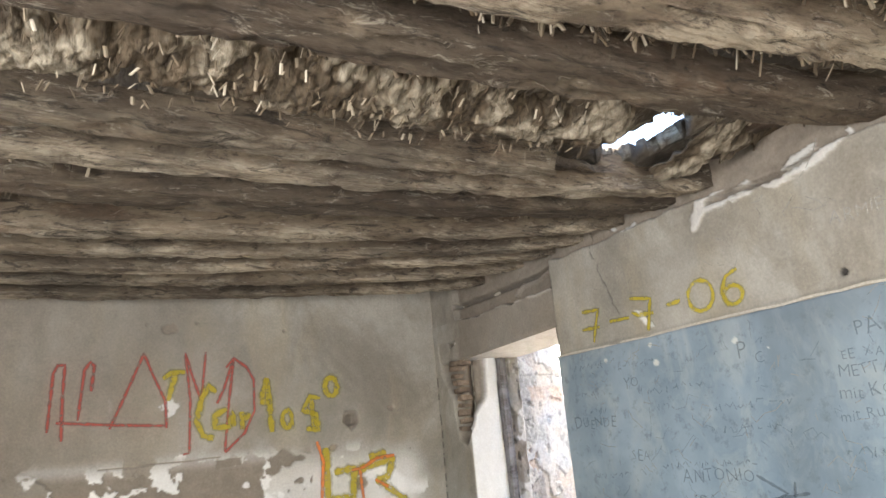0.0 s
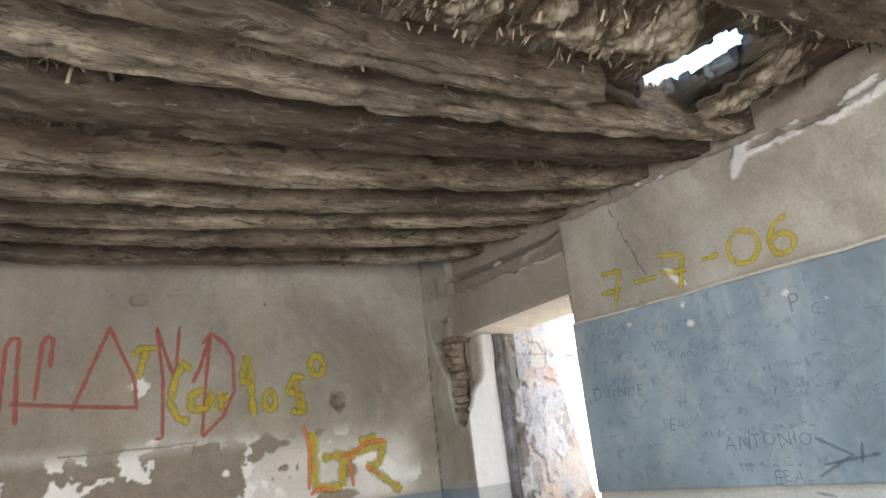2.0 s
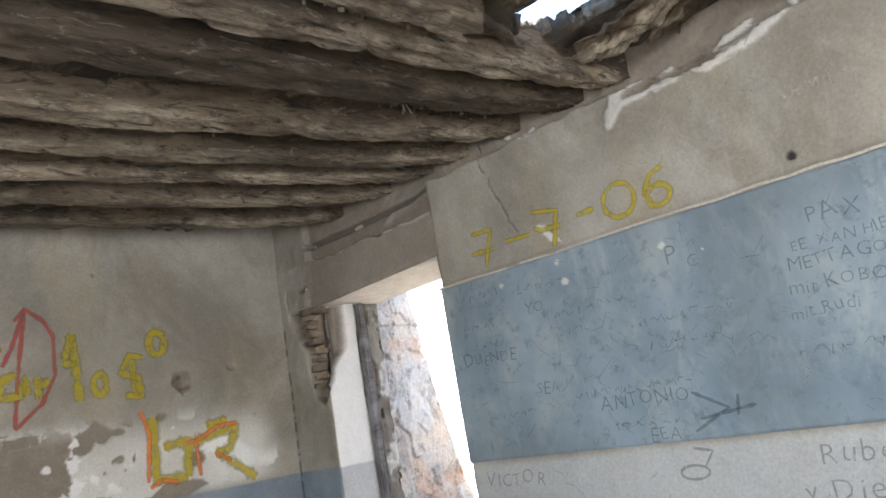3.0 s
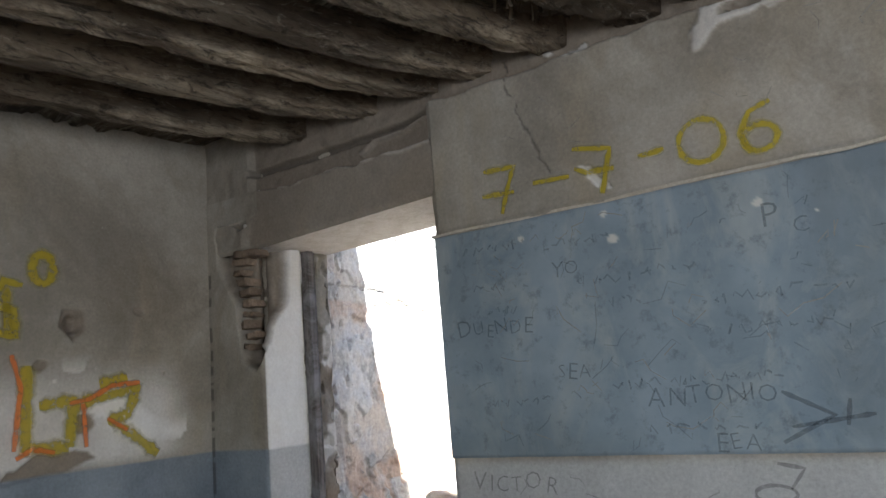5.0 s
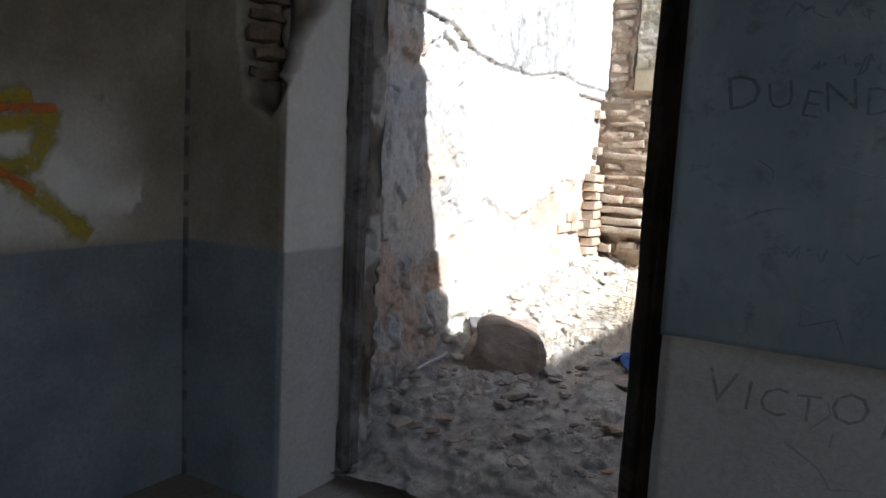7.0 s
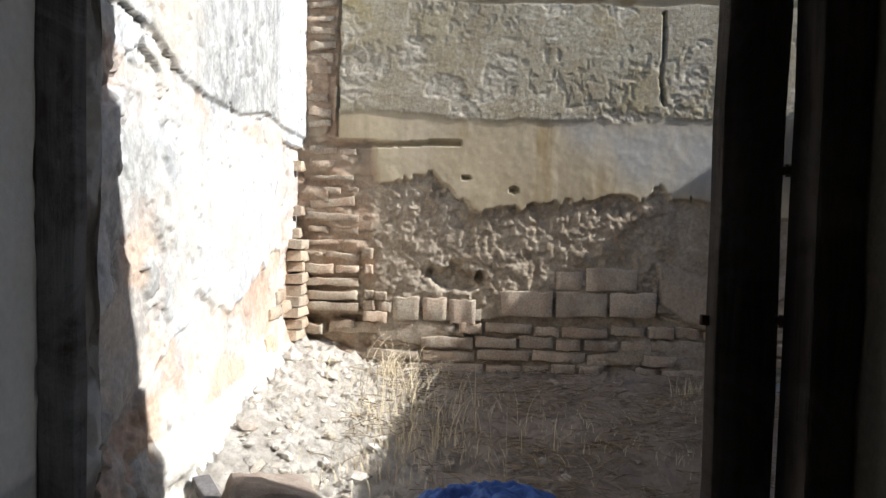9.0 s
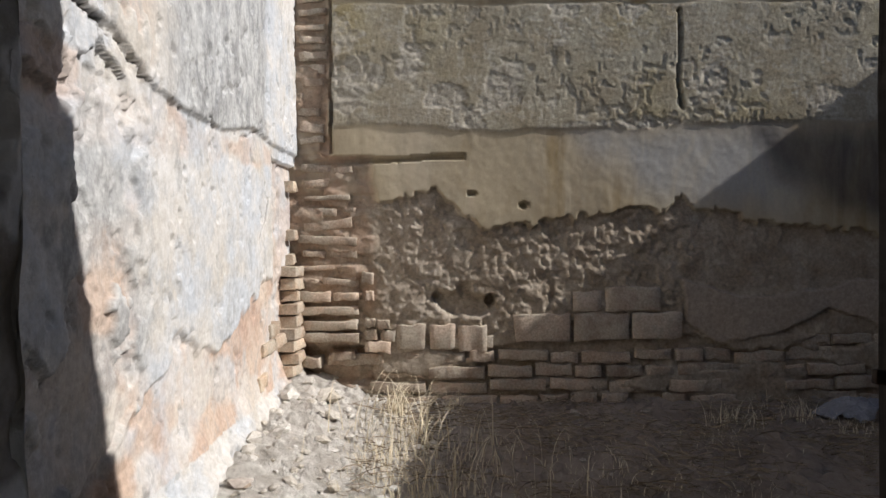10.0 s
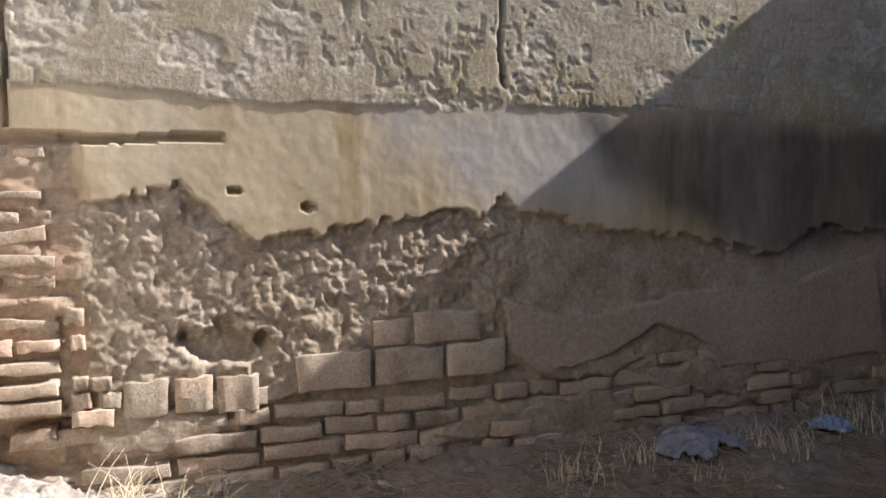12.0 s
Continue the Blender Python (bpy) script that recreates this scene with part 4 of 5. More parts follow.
def over_door_place(u, v):
    y, z = DOOR_S - 0.02 + u * (ROOM_N + 0.02 - DOOR_S + 0.02), HEAD + v * (DECK - HEAD)
    z = z + head_rise(y) * (1 - v)
    rag = fbm(y * 7, z * 7, 5, 161) - 0.5
    crest = 2.478 + 0.05 * (fbm(y * 5, y * 0, 4, 160) - 0.5)
    upper = step(0, 0.010, z - crest + 0.02 * rag) * (y < 3.78)
    gap = (1 - step(0.010, 0.035, np.abs(z - 2.635 - 0.05 * step(2.5, 2.25, y) + 0.02 * rag))) * (y < 3.80)
    rim = (1 - step(0.004, 0.022, np.abs(z - crest - 0.004) + 0.05 * (fbm(y * 6, z * 9, 4, 162) - 0.42))) * (y < 3.5)
    rim2 = (1 - step(0.010, 0.028, line_dist(y + 0.05 * rag, z + 0.05 * rag, [(2.80, 2.54), (2.74, 2.575), (2.68, 2.60), (2.43, 2.605), (2.30, 2.64)])))
    h = 0.004 * (fbm(y * 8, z * 8, 4, 163) - 0.5) - upper * (0.035 + 0.05 * fbm(y * 5, z * 5, 4, 164)) + 0.016 * rim + 0.030 * rim2 - 0.05 * gap
    left = step(3.72, 3.78, y)
    dent = blob(y, z, [(4.0, 2.36), (3.86, 2.36), (3.80, 2.28), (3.92, 2.26)], 0.006, 0.02, 169, 10)
    h = h - left * 0.03 * (fbm(y * 8, z * 6, 4, 165) - 0.3) - 0.05 * dent
    round_off = step(0.03, 0.0, z - HEAD - head_rise(y))
    return np.stack([-h + 0.02 * round_off, y, z], 1), {"white": np.clip(rim * 0.85 + rim2 * 0.8, 0, 1), "earth": np.clip(0.45 + 0.4 * fbm(y * 3, z * 3, 3, 166) + 0.3 * upper, 0, 1) * (1 - left * 0.5), "dado": 0 * y, "ochre": 0 * y, "crack": np.clip(gap * 0.5 + dent * 0.6, 0, 1)}



part("wall_mass", box(0.12, OUT - 0.01, DOOR_S - 0.02, ROOM_N + 0.05, HEAD + 0.19, DECK), M_PLAIN, lintel)
wall_over_door = structure(sheet("wall_over_door", 260, 110, over_door_place, MASKS, M_ROOM), "cracked grey-brown lintel render over the doorway")


def jamb_place(u, v):
    legs = [ROOM_N - DOOR_N, OUT, COURT_N - DOOR_N + 0.05]
    total = sum(legs)
    s, z = u * total, -0.2 + v * 2.7
    a, b = legs[0], legs[0] + legs[1]
    x = np.where(s < a, 0.0, np.where(s < b, s - a, OUT))
    y = np.where(s < a, ROOM_N - s, np.where(s < b, DOOR_N, DOOR_N + (s - b)))
    r = 0.03
    c1, c2 = 1 - step(0, r, np.abs(s - a)), 1 - step(0, r, np.abs(s - b))
    nx = np.where(s < a, 1.0, np.where(s < b, 0.0, -1.0))
    ny = np.where(s < a, 0.0, np.where(s < b, 1.0, 0.0))
    broken = blob(s, z, [(0.10, 2.30), (0.12, 2.05), (0.27, 1.78), (0.34, 1.40), (0.46, 1.33), (0.55, 1.46), (0.62, 1.60), (0.70, 1.70), (0.77, 1.80), (0.80, 2.30)], 0.02, 0.03, 141, 8)
    near = 1 - step(0.0, 0.22, np.abs(s - a))
    depth = 0.012 * (fbm(s * 6, z * 4, 4, 142) - 0.5) + broken * (0.07 + 0.12 * near + 0.06 * fbm(s * 9, z * 14, 4, 143))
    outer = step(a + 0.34, a + 0.40, s)
    depth = depth + outer * (0.02 + 0.05 * (fbm(s * 7, z * 5, 5, 144) - 0.5) + 0.03 * step(0.55, 0.6, fbm(s * 11, z * 6, 4, 145)))
    mixed = np.maximum(c1, broken * near)
    dx, dy = nx + mixed * np.where(s < a, 0, 1.0), ny + mixed * np.where(s < a, 1.0, 0)
    x = x + dx * depth + 0.008 * c1 - 0.012 * c2
    y = y + dy * depth + 0.008 * c1 + 0.012 * c2
    dots = (np.abs(s - 0.012) < 0.014) * step(0.50, 0.58, fbm(s * 2, z * 30, 2, 146)) * (z < 2.0) + 0.7 * (np.abs(s - 0.008) < 0.008) * (z < 0.82)
    dado = (1 - step(-0.006, 0.006, z - 0.826)) * (1 - outer)
    # Reveal whitened beyond its limewash: courtyard light put into the colour.
    white = 1.25 * step(a - 0.004, a + 0.01, s) * (1 - outer) * (1 - broken)
    white = np.maximum(white * (1 - 0.45 * dado), outer * step(0.46, 0.54, fbm(s * 5, z * 4, 5, 147)) * 0.8)
    earth = np.clip(broken + outer * step(0.5, 0.56, fbm(s * 4, z * 3.5, 4, 148)) * 0.8, 0, 1)
    # The dado is weakened on the reveal for that same light.
    return np.stack([x, y, z], 1), {"white": white, "earth": earth, "dado": dado * (1 - 0.62 * np.clip(white * 1.5, 0, 1)), "ochre": 0 * x, "crack": np.clip(dots, 0, 1) * 0.6}


wall_door_north = structure(sheet("wall_door_north", 190, 300, jamb_place, MASKS, M_ROOM), "doorway jamb with broken plaster corner and limewashed reveal whitened for light")
part("wall_mass", box(0.22, OUT - 0.08, DOOR_N + 0.2, ROOM_N + 0.07, -0.26, 2.5), M_PLAIN, wall_door_north)
M_MUDBRICK = plain("earthy_brick", (0.12, 0.085, 0.06), (0.27, 0.205, 0.15), 9, 0.95, 0.015, vary=0.5)
MUDBRICKS = [brick_kind("brick", M_MUDBRICK, 1.0, 0.078, 0.12, k + 40) for k in range(4)]
for k in range(9):
    z = 1.48 + 0.072 * k
    lay(wall_door_north, MUDBRICKS, 0.132 + rnd.uniform(-0.015, 0.03), 3.835 + 0.012 * k + rnd.uniform(-0.02, 0.02), z, rnd.uniform(0.04, 0.10) + 0.008 * k, rnd.uniform(-25, 25), rnd.uniform(-14, 14), 0, rnd.uniform(0.4, 0.7))
lay(wall_door_north, MUDBRICKS, 0.112, 3.83, 2.095, 0.24, -4, 3, 0, 0.62)


door_frame = tagged(new("door_frame"), "old split timber door frame in a thick wall", "door frame")
# Near-black wood; on the lining this tone stands in for the reveal's shade.
M_DARK = wood_material("shade_dark_wood", (0.035, 0.028, 0.024), (0.10, 0.082, 0.07), (0.12, 0.105, 0.095), "z")
M_IRON = plain("rusty_iron", (0.035, 0.024, 0.018), (0.10, 0.06, 0.04), 30, 0.7, 0.001)


def post(name, x0, x1, y0, y1, z0, z1, seed, label, material=M_POST):
    bm = box(x0, x1, y0, y1, z0, z1, 0.006)
    bmesh.ops.bisect_plane(bm, geom=bm.verts[:] + bm.edges[:] + bm.faces[:], plane_co=(0, 0, (z0 + z1) / 2), plane_no=(0, 0, 1))
    for k in range(1, 14):
        bmesh.ops.bisect_plane(bm, geom=bm.verts[:] + bm.edges[:] + bm.faces[:], plane_co=(0, 0, z0 + (z1 - z0) * k / 14), plane_no=(0, 0, 1))
    worn(bm, 0.007, 7, seed)
    return part(name, bm, material, door_frame, label)


post("door_post", 0.365, 0.415, DOOR_N - 0.06, DOOR_N + 0.01, FLOOR, HEAD, 1, "split grey timber door post against limewashed jamb")
post("door_post", 0.425, 0.452, DOOR_N - 0.04, DOOR_N + 0.03, FLOOR, HEAD, 2, "split grey timber door post against limewashed jamb")
post("door_post", 0.335, 0.40, 2.353, 2.462, FLOOR, HEAD + 0.05, 3, "dark timber door post standing off the jamb", M_DARK)
# Lining added over the reveal to make it read as unlit.
post("lining", 0.19, 0.302, DOOR_S + 0.002, 2.364, FLOOR, HEAD + 0.05, 5, "timber lining added on the jamb, coloured dark for its shade", M_DARK)
for z in (0.42, 1.14, 1.40):
    bm = bmesh.new()
    bmesh.ops.create_cone(bm, cap_ends=True, segments=10, radius1=0.006, radius2=0.006, depth=0.022, matrix=pose(0.318, 2.356, z))
    box(0.292, 0.345, 2.352, 2.362, z - 0.007, z + 0.007, 0.002, bm)
    part("hinge", bm, M_IRON, door_frame, "rusty iron hinge")
latch = box(0.372, 0.384, 2.455, 2.478, 1.122, 1.142, 0.003)
part("latch", worn(latch, 0.004, 30, 2), M_IRON, door_frame, "small rusty iron catch")
# the reveal widens towards the courtyard behind the post
jamb_end = box(0.317, OUT + 0.012, DOOR_S - 0.398, 2.16, -0.26, HEAD + 0.2, 0.02)
for k in range(1, 24):
    bmesh.ops.bisect_plane(jamb_end, geom=jamb_end.verts[:] + jamb_end.edges[:] + jamb_end.faces[:], plane_co=(0, 0, -0.26 + k * 0.1), plane_no=(0, 0, 1))
structure(part("wall_jamb_outer", worn(jamb_end, 0.014, 5, 8), M_PLAIN), "worn plaster reveal at the outside of the doorway")


# ---------------------------------------------------------------- room: ceiling
HOLE = (-0.74, 0.38)


def sag(x):
    """How far the old roof has sunk, from the east wall towards the middle of the room."""
    return 0.09 * np.sqrt(np.clip(-x / 2.4, 0, 1))


def deck_keep(c):
    d = np.hypot((c[:, 0] - HOLE[0]) / 0.85, (c[:, 1] - HOLE[1]) / 1.4) + 0.22 * (fbm(c[:, 0] * 7, c[:, 1] * 7, 3, 151) - 0.5)
    return d > 0.24


def deck_place(u, v):
    # Runs past the door wall as an unseen eave, added for its shadow.
    x, y = ROOM_W - 0.5 + u * (1.16 - ROOM_W + 0.5), ROOM_S - 0.5 + v * (ROOM_N + 0.3 - ROOM_S + 0.5)
    z = DECK + 0.05 * (fbm(x * 2, y * 5, 4, 152) - 0.5) - 0.03 * step(0.5, 0.6, fbm(x * 6, y * 3, 4, 153)) - 0.02 * (fbm(x * 24, y * 8, 3, 154) - 0.5)
    z = np.where(x > 0.1, DECK, z - sag(x))
    return np.stack([x, y, z], 1), {}


ceiling = structure(sheet("ceiling", 420, 460, deck_place, (), M_DECK, deck_keep), "sooty reed and earth ceiling with a hole to the sky")
thick = ceiling.modifiers.new("thickness", "SOLIDIFY")
thick.thickness, thick.offset = 0.10, 1.0


def sun_block_mound():
    """Unseen heap on the roof south of the hole, added to keep sun out."""
    def place(u, v):
        x, y = -2.0 + 2.4 * u, -0.85 + 0.95 * v
        z = DECK + 0.08 + 0.62 * np.clip(1 - (2 * u - 1) ** 4, 0, 1) * np.clip(1 - (2 * v - 1) ** 4, 0, 1) * (0.75 + 0.4 * fbm(u * 5, v * 3, 3, 171))
        return np.stack([x, y, z], 1), {"lime": 0 * x}
    return structure(sheet("roof_earth", 40, 24, place, ("lime",), M_SOIL), "unseen heap on the flat roof, added to block the sun")


sun_block_mound()


def beam_line(ya, yb, x):
    """The beams fan out: yb at the east wall, ya in the middle of the room."""
    return yb + (ya - yb) * min(max(-x / 3.5, 0.0), 1.0) ** 0.7


def beam(ya, yb, wide, high, seed, x0=ROOM_W - 0.2, x1=0.06, broken=0.0, material=M_BEAM):
    """A squared, warped, worm-eaten old timber from x0 to x1; ya and yb are its northern lower edge."""
    bm = bmesh.new()
    nx = max(8, int((x1 - x0) / 0.045))
    side = [(-1, -1), (-0.6, -1.0), (-0.2, -1.0), (0.2, -1.0), (0.6, -1.0), (1, -1), (1.0, -0.6), (1.0, 0.2), (1, 1), (-1, 1), (-1.0, 0.4), (-1.0, -0.2), (-1.0, -0.65)]
    rows = []
    for i in range(nx + 1):
        x = x0 + (x1 - x0) * i / nx
        w = 1 + 0.16 * noise.noise(Vector((x * 0.9, seed * 5.1, 0)))
        sway = Vector((0, 0.03 * noise.noise(Vector((x * 0.5, seed, 7))), 0.022 * noise.noise(Vector((x * 0.4, seed, 3)))))
        yc, zc = beam_line(ya, yb, x) - wide / 2, 2.76 - float(sag(np.array(x))) + high / 2
        row = []
        for k, (cy, cz) in enumerate(side):
            corner = 0.95 if abs(cy) == 1 and abs(cz) == 1 else 1.0
            p = Vector((x, yc + cy * corner * wide / 2 * w, zc + cz * corner * high / 2)) + sway
            p += noise.noise_vector(Vector((x * 4, cy * 2.3 + seed * 1.7, cz * 2.3))) * 0.014 + noise.noise_vector(Vector((x * 13, cy * 5 + seed, cz * 5))) * 0.010
            p.z += max(0.0, noise.noise(Vector((x * 3.3, cy * 2, seed * 2.2))) - 0.2) * 0.08 * (cz < 0)
            p.z += max(0.0, noise.noise(Vector((x * 9, cy * 3.5, seed * 4.2))) - 0.15) * 0.05 * (cz < 0)
            p.y -= cy * max(0.0, noise.noise(Vector((x * 4.1, cz * 2, seed * 3.2))) - 0.3) * 0.05
            if broken and i in (0, nx):
                p.x += noise.noise(Vector((k * 1.3, seed, i))) * broken
            row.append(bm.verts.new(p))
        rows.append(row)
    n = len(side)
    for r, t in zip(rows, rows[1:]):
        for k in range(n):
            bm.faces.new((r[k], r[(k + 1) % n], t[(k + 1) % n], t[k]))
    bm.faces.new(rows[0]), bm.faces.new(rows[-1][::-1])
    low = [1.0 if k % n in (0, 1, 2, 3, 4, 5) else 0.25 if k % n in (6, 12) else 0.0 for k in range(len(bm.verts))]
    ob = part("ceiling_beam", bm, material)
    under = ob.data.attributes.new("under", "FLOAT", "POINT")
    under.data.foreach_set("value", low)
    label = "rotten ceiling beam broken off at the hole" if broken else "wide smoke-blackened timber ceiling beam" if material == M_SOOTY else "old squared timber ceiling beam, sooty and dusty"
    return tagged(ob, label, "beam", "ceiling beams")


BEAMS = [(3.95, 3.42, 0.15), (3.50, 2.82, 0.15), (3.10, 2.36, 0.15), (2.70, 2.00, 0.15), (2.28, 1.57, 0.17), (1.66, 1.16, 0.25), (1.17, 0.77, 0.17), (-0.08, -0.36, 0.26), (-0.50, -0.98, 0.20)]
BEAMS += [(-0.95 - 0.45 * k, -1.45 - 0.45 * k, 0.16) for k in range(7)]
for k, (ya, yb, wide) in enumerate(BEAMS):
    beam(ya, yb, wide, 0.23, k, material=M_SOOTY if wide > 0.24 else M_BEAM)
beam(0.76, 0.72, 0.17, 0.22, 31, x1=-1.30, broken=0.14)
snag = box(-0.34, 0.30, -0.028, 0.028, -0.022, 0.022, 0.006)
for k in range(-6, 7):
    bmesh.ops.bisect_plane(snag, geom=snag.verts[:] + snag.edges[:] + snag.faces[:], plane_co=(k * 0.045, 0, 0), plane_no=(1, 0, 0))
snag = part("roof_lath", worn(snag, 0.03, 7, 4), M_SOOTY)
snag.matrix_world = pose(-1.06, 0.66, 2.80, 0, -4, 16)
tagged(snag, "dark splintered lath hanging across the roof hole", "lath")


def canes():
    """Broken cane that hangs in ragged rows from the roof between the beams."""
    r = random.Random(77)
    verts, faces = [], []

    def cane(a, d, w):
        o = Vector((r.uniform(-1, 1), r.uniform(-1, 1), 0)).normalized() * w
        q = d.cross(o).normalized() * w * 0.5
        base = len(verts)
        for c in (a, a + d):
            verts.extend([tuple(c + o), tuple(c + q), tuple(c - o), tuple(c - q)])
        faces.extend([(base + k, base + (k + 1) % 4, base + 4 + (k + 1) % 4, base + 4 + k) for k in range(4)])
        faces.append((base + 4, base + 5, base + 6, base + 7))

    lines = [(b[0], b[1]) for b in BEAMS[4:]] + [(0.76, 0.72)]
    for _ in range(15000):
        x = r.uniform(-5.2, -0.05)
        ya, yb = r.choice(lines)
        fringe = r.random() < 0.6
        y = beam_line(ya, yb, x) + (r.uniform(0.0, 0.05) if fringe else r.uniform(0.02, 0.22))
        if fbm(np.array([x * 1.1]), np.array([y * 1.3]), 3, 9)[0] < 0.52 or -0.05 < y < 0.5 or math.hypot(x - HOLE[0], y - HOLE[1]) < 0.36:
            continue
        long = r.uniform(0.03, 0.12)
        d = Vector((r.uniform(-0.35, 0.35), r.uniform(-0.5, 0.5), -r.uniform(0.3, 1.0))).normalized() * long
        cane(Vector((x, y, DECK - 0.02 - float(sag(np.array(x))))), d, r.uniform(0.004, 0.012))
    for _ in range(320):
        x = -1.3 - 2.7 * r.random()
        t = r.random()
        z = DECK - 0.05 - float(sag(np.array(x))) - 0.15 * t
        d = Vector((r.uniform(-0.5, 0.5), r.uniform(0.1, 0.9), -r.uniform(0.2, 0.8))).normalized() * r.uniform(0.02, 0.05)
        cane(Vector((x, 0.0 + 0.36 * t, z)), d, r.uniform(0.003, 0.008))
    me = bpy.data.meshes.new("cane_fringe")
    me.from_pydata(verts, [], faces)
    me.materials.append(M_CANE)
    return tagged(new("cane_fringe", me), "broken pale cane ends hanging from the roof", "cane", kind="stuff")



def torn_mat(x0, x1, y0, wide, label):
    """Crushed reeds and mud that sag from the roof beside the hole."""
    def place(u, v):
        x = x0 + (x1 - x0) * u
        fold = fbm(x * 11 + 2.0 * fbm(x * 3, v * 3, 3, 181), v * 2.2, 5, 182) - 0.5
        clump = fbm(x * 4.5, v * 3.5, 5, 183) - 0.5
        out = 0.10 * fold + 0.10 * clump + 0.05 * (fbm(x * 34, v * 9, 3, 184) - 0.5)
        drop = (0.15 + 0.10 * (fbm(x * 2.2, x * 0, 3, 185) - 0.5)) * v
        y = y0 + wide * v + 0.05 * (fbm(x * 1.5, x * 0, 2, 187) - 0.5) - out * 0.6
        z = DECK + 0.02 - sag(x) - drop - 0.05 * np.sin(np.pi * v) - out * 0.8 - 0.03 * (fbm(x * 16, x * 0, 3, 186) - 0.5) * v
        return np.stack([x, y, z], 1), {"pale": step(0.0, 0.16, fold + 0.5 * clump)}
    def keep(c):
        t = (c[:, 1] - y0) / wide
        return t < 0.78 + 0.5 * fbm(c[:, 0] * 9, c[:, 0] * 0, 4, 188) - 0.6 * step(0.56, 0.62, fbm(c[:, 0] * 2.5, c[:, 0] * 0, 3, 189))
    ob = sheet("torn_reed_mat", int(160 * (x1 - x0)), 60, place, ("pale",), M_MAT, keep)
    skin = ob.modifiers.new("thickness", "SOLIDIFY")
    skin.thickness, skin.offset = 0.012, 0.0
    return tagged(ob, label, "reed mat")


torn_mat(-4.4, -1.18, -0.04, 0.40, "torn mat of crushed reeds and mud sagging from the roof")
torn_mat(-0.56, 0.03, 0.02, 0.62, "torn reeds and mud hanging between roof hole and wall")
canes()


# ---------------------------------------------------------------- writing
def strokes(name, lines, wide, plane, material, label, seed=0, lift=0.006):
    """Painted strokes: each line a list of (along, up) on the north ("n") or east ("e") room wall."""
    rnd2 = random.Random(seed)
    thing = tagged(new(name), label, "graffiti")
    for line in lines:
        pts = []
        for (a, b), (c, d) in zip(line, line[1:]):
            m = max(1, int(math.hypot(c - a, d - b) / 0.03))
            pts += [(a + (c - a) * i / m, b + (d - b) * i / m) for i in range(m)]
        pts.append(line[-1])
        verts = []
        for i, (a, b) in enumerate(pts):
            p, q = pts[max(i - 1, 0)], pts[min(i + 1, len(pts) - 1)]
            dx, dy = q[0] - p[0], q[1] - p[1]
            n = math.hypot(dx, dy) or 1
            w = wide / 2 * rnd2.uniform(0.75, 1.2) * (0.7 if i in (0, len(pts) - 1) else 1)
            for sgn in (1.5, 0.5, -0.5, -1.5):
                verts.append((a - dy / n * w * sgn, b + dx / n * w * sgn))
        faces = [(4 * i + k, 4 * i + k + 1, 4 * i + k + 5, 4 * i + k + 4) for i in range(len(pts) - 1) for k in range(3)]
        if plane == "n":
            co = [(a, ROOM_N - lift - 0.006, b) for a, b in verts]
        else:
            co = [(-lift - 0.010, a, b) for a, b in verts]
        me = bpy.data.meshes.new("stroke")
        me.from_pydata(co, [], faces)
        core = me.attributes.new("core", "FLOAT", "POINT")
        core.data.foreach_set("value", [0.0, 1.0, 1.0, 0.0] * len(pts))
        me.materials.append(material)
        ob = new("stroke", me)
        ob.parent = thing
        ob.visible_shadow = False
    return thing


def ring(cx, cy, rx, ry, a0=0, a1=360, n=14):
    return [(cx + rx * math.cos(radians(a0 + (a1 - a0) * i / n)), cy + ry * math.sin(radians(a0 + (a1 - a0) * i / n))) for i in range(n + 1)]


# date above the blackboard (the wall runs from the door towards smaller y)
strokes("painted_date", [
    [(1.93, 2.21), (1.75, 2.20), (1.80, 2.09), (1.84, 1.97)], [(1.95, 2.08), (1.76, 2.07)], [(1.65, 2.09), (1.45, 2.08)],
    [(1.42, 2.21), (1.23, 2.17), (1.26, 2.07), (1.29, 1.96)], [(1.42, 2.11), (1.36, 2.08), (1.22, 2.07)], [(1.10, 2.095), (0.977, 2.10)],
    ring(0.81, 2.097, 0.10, 0.098), [(0.51, 2.20), (0.60, 2.17), (0.645, 2.08), (0.61, 2.00)], ring(0.57, 2.05, 0.072, 0.058)], 0.030, "e", M_YELLOW, "yellow spray-painted date on grey plaster", 1)
strokes("painted_tick", [[(-0.47, 1.58), (-0.63, 1.32)], [(-0.66, 1.70), (-0.63, 1.32)]], 0.055, "e", M_YELLOW, "yellow spray-painted mark on the blackboard", 2, 0.014)
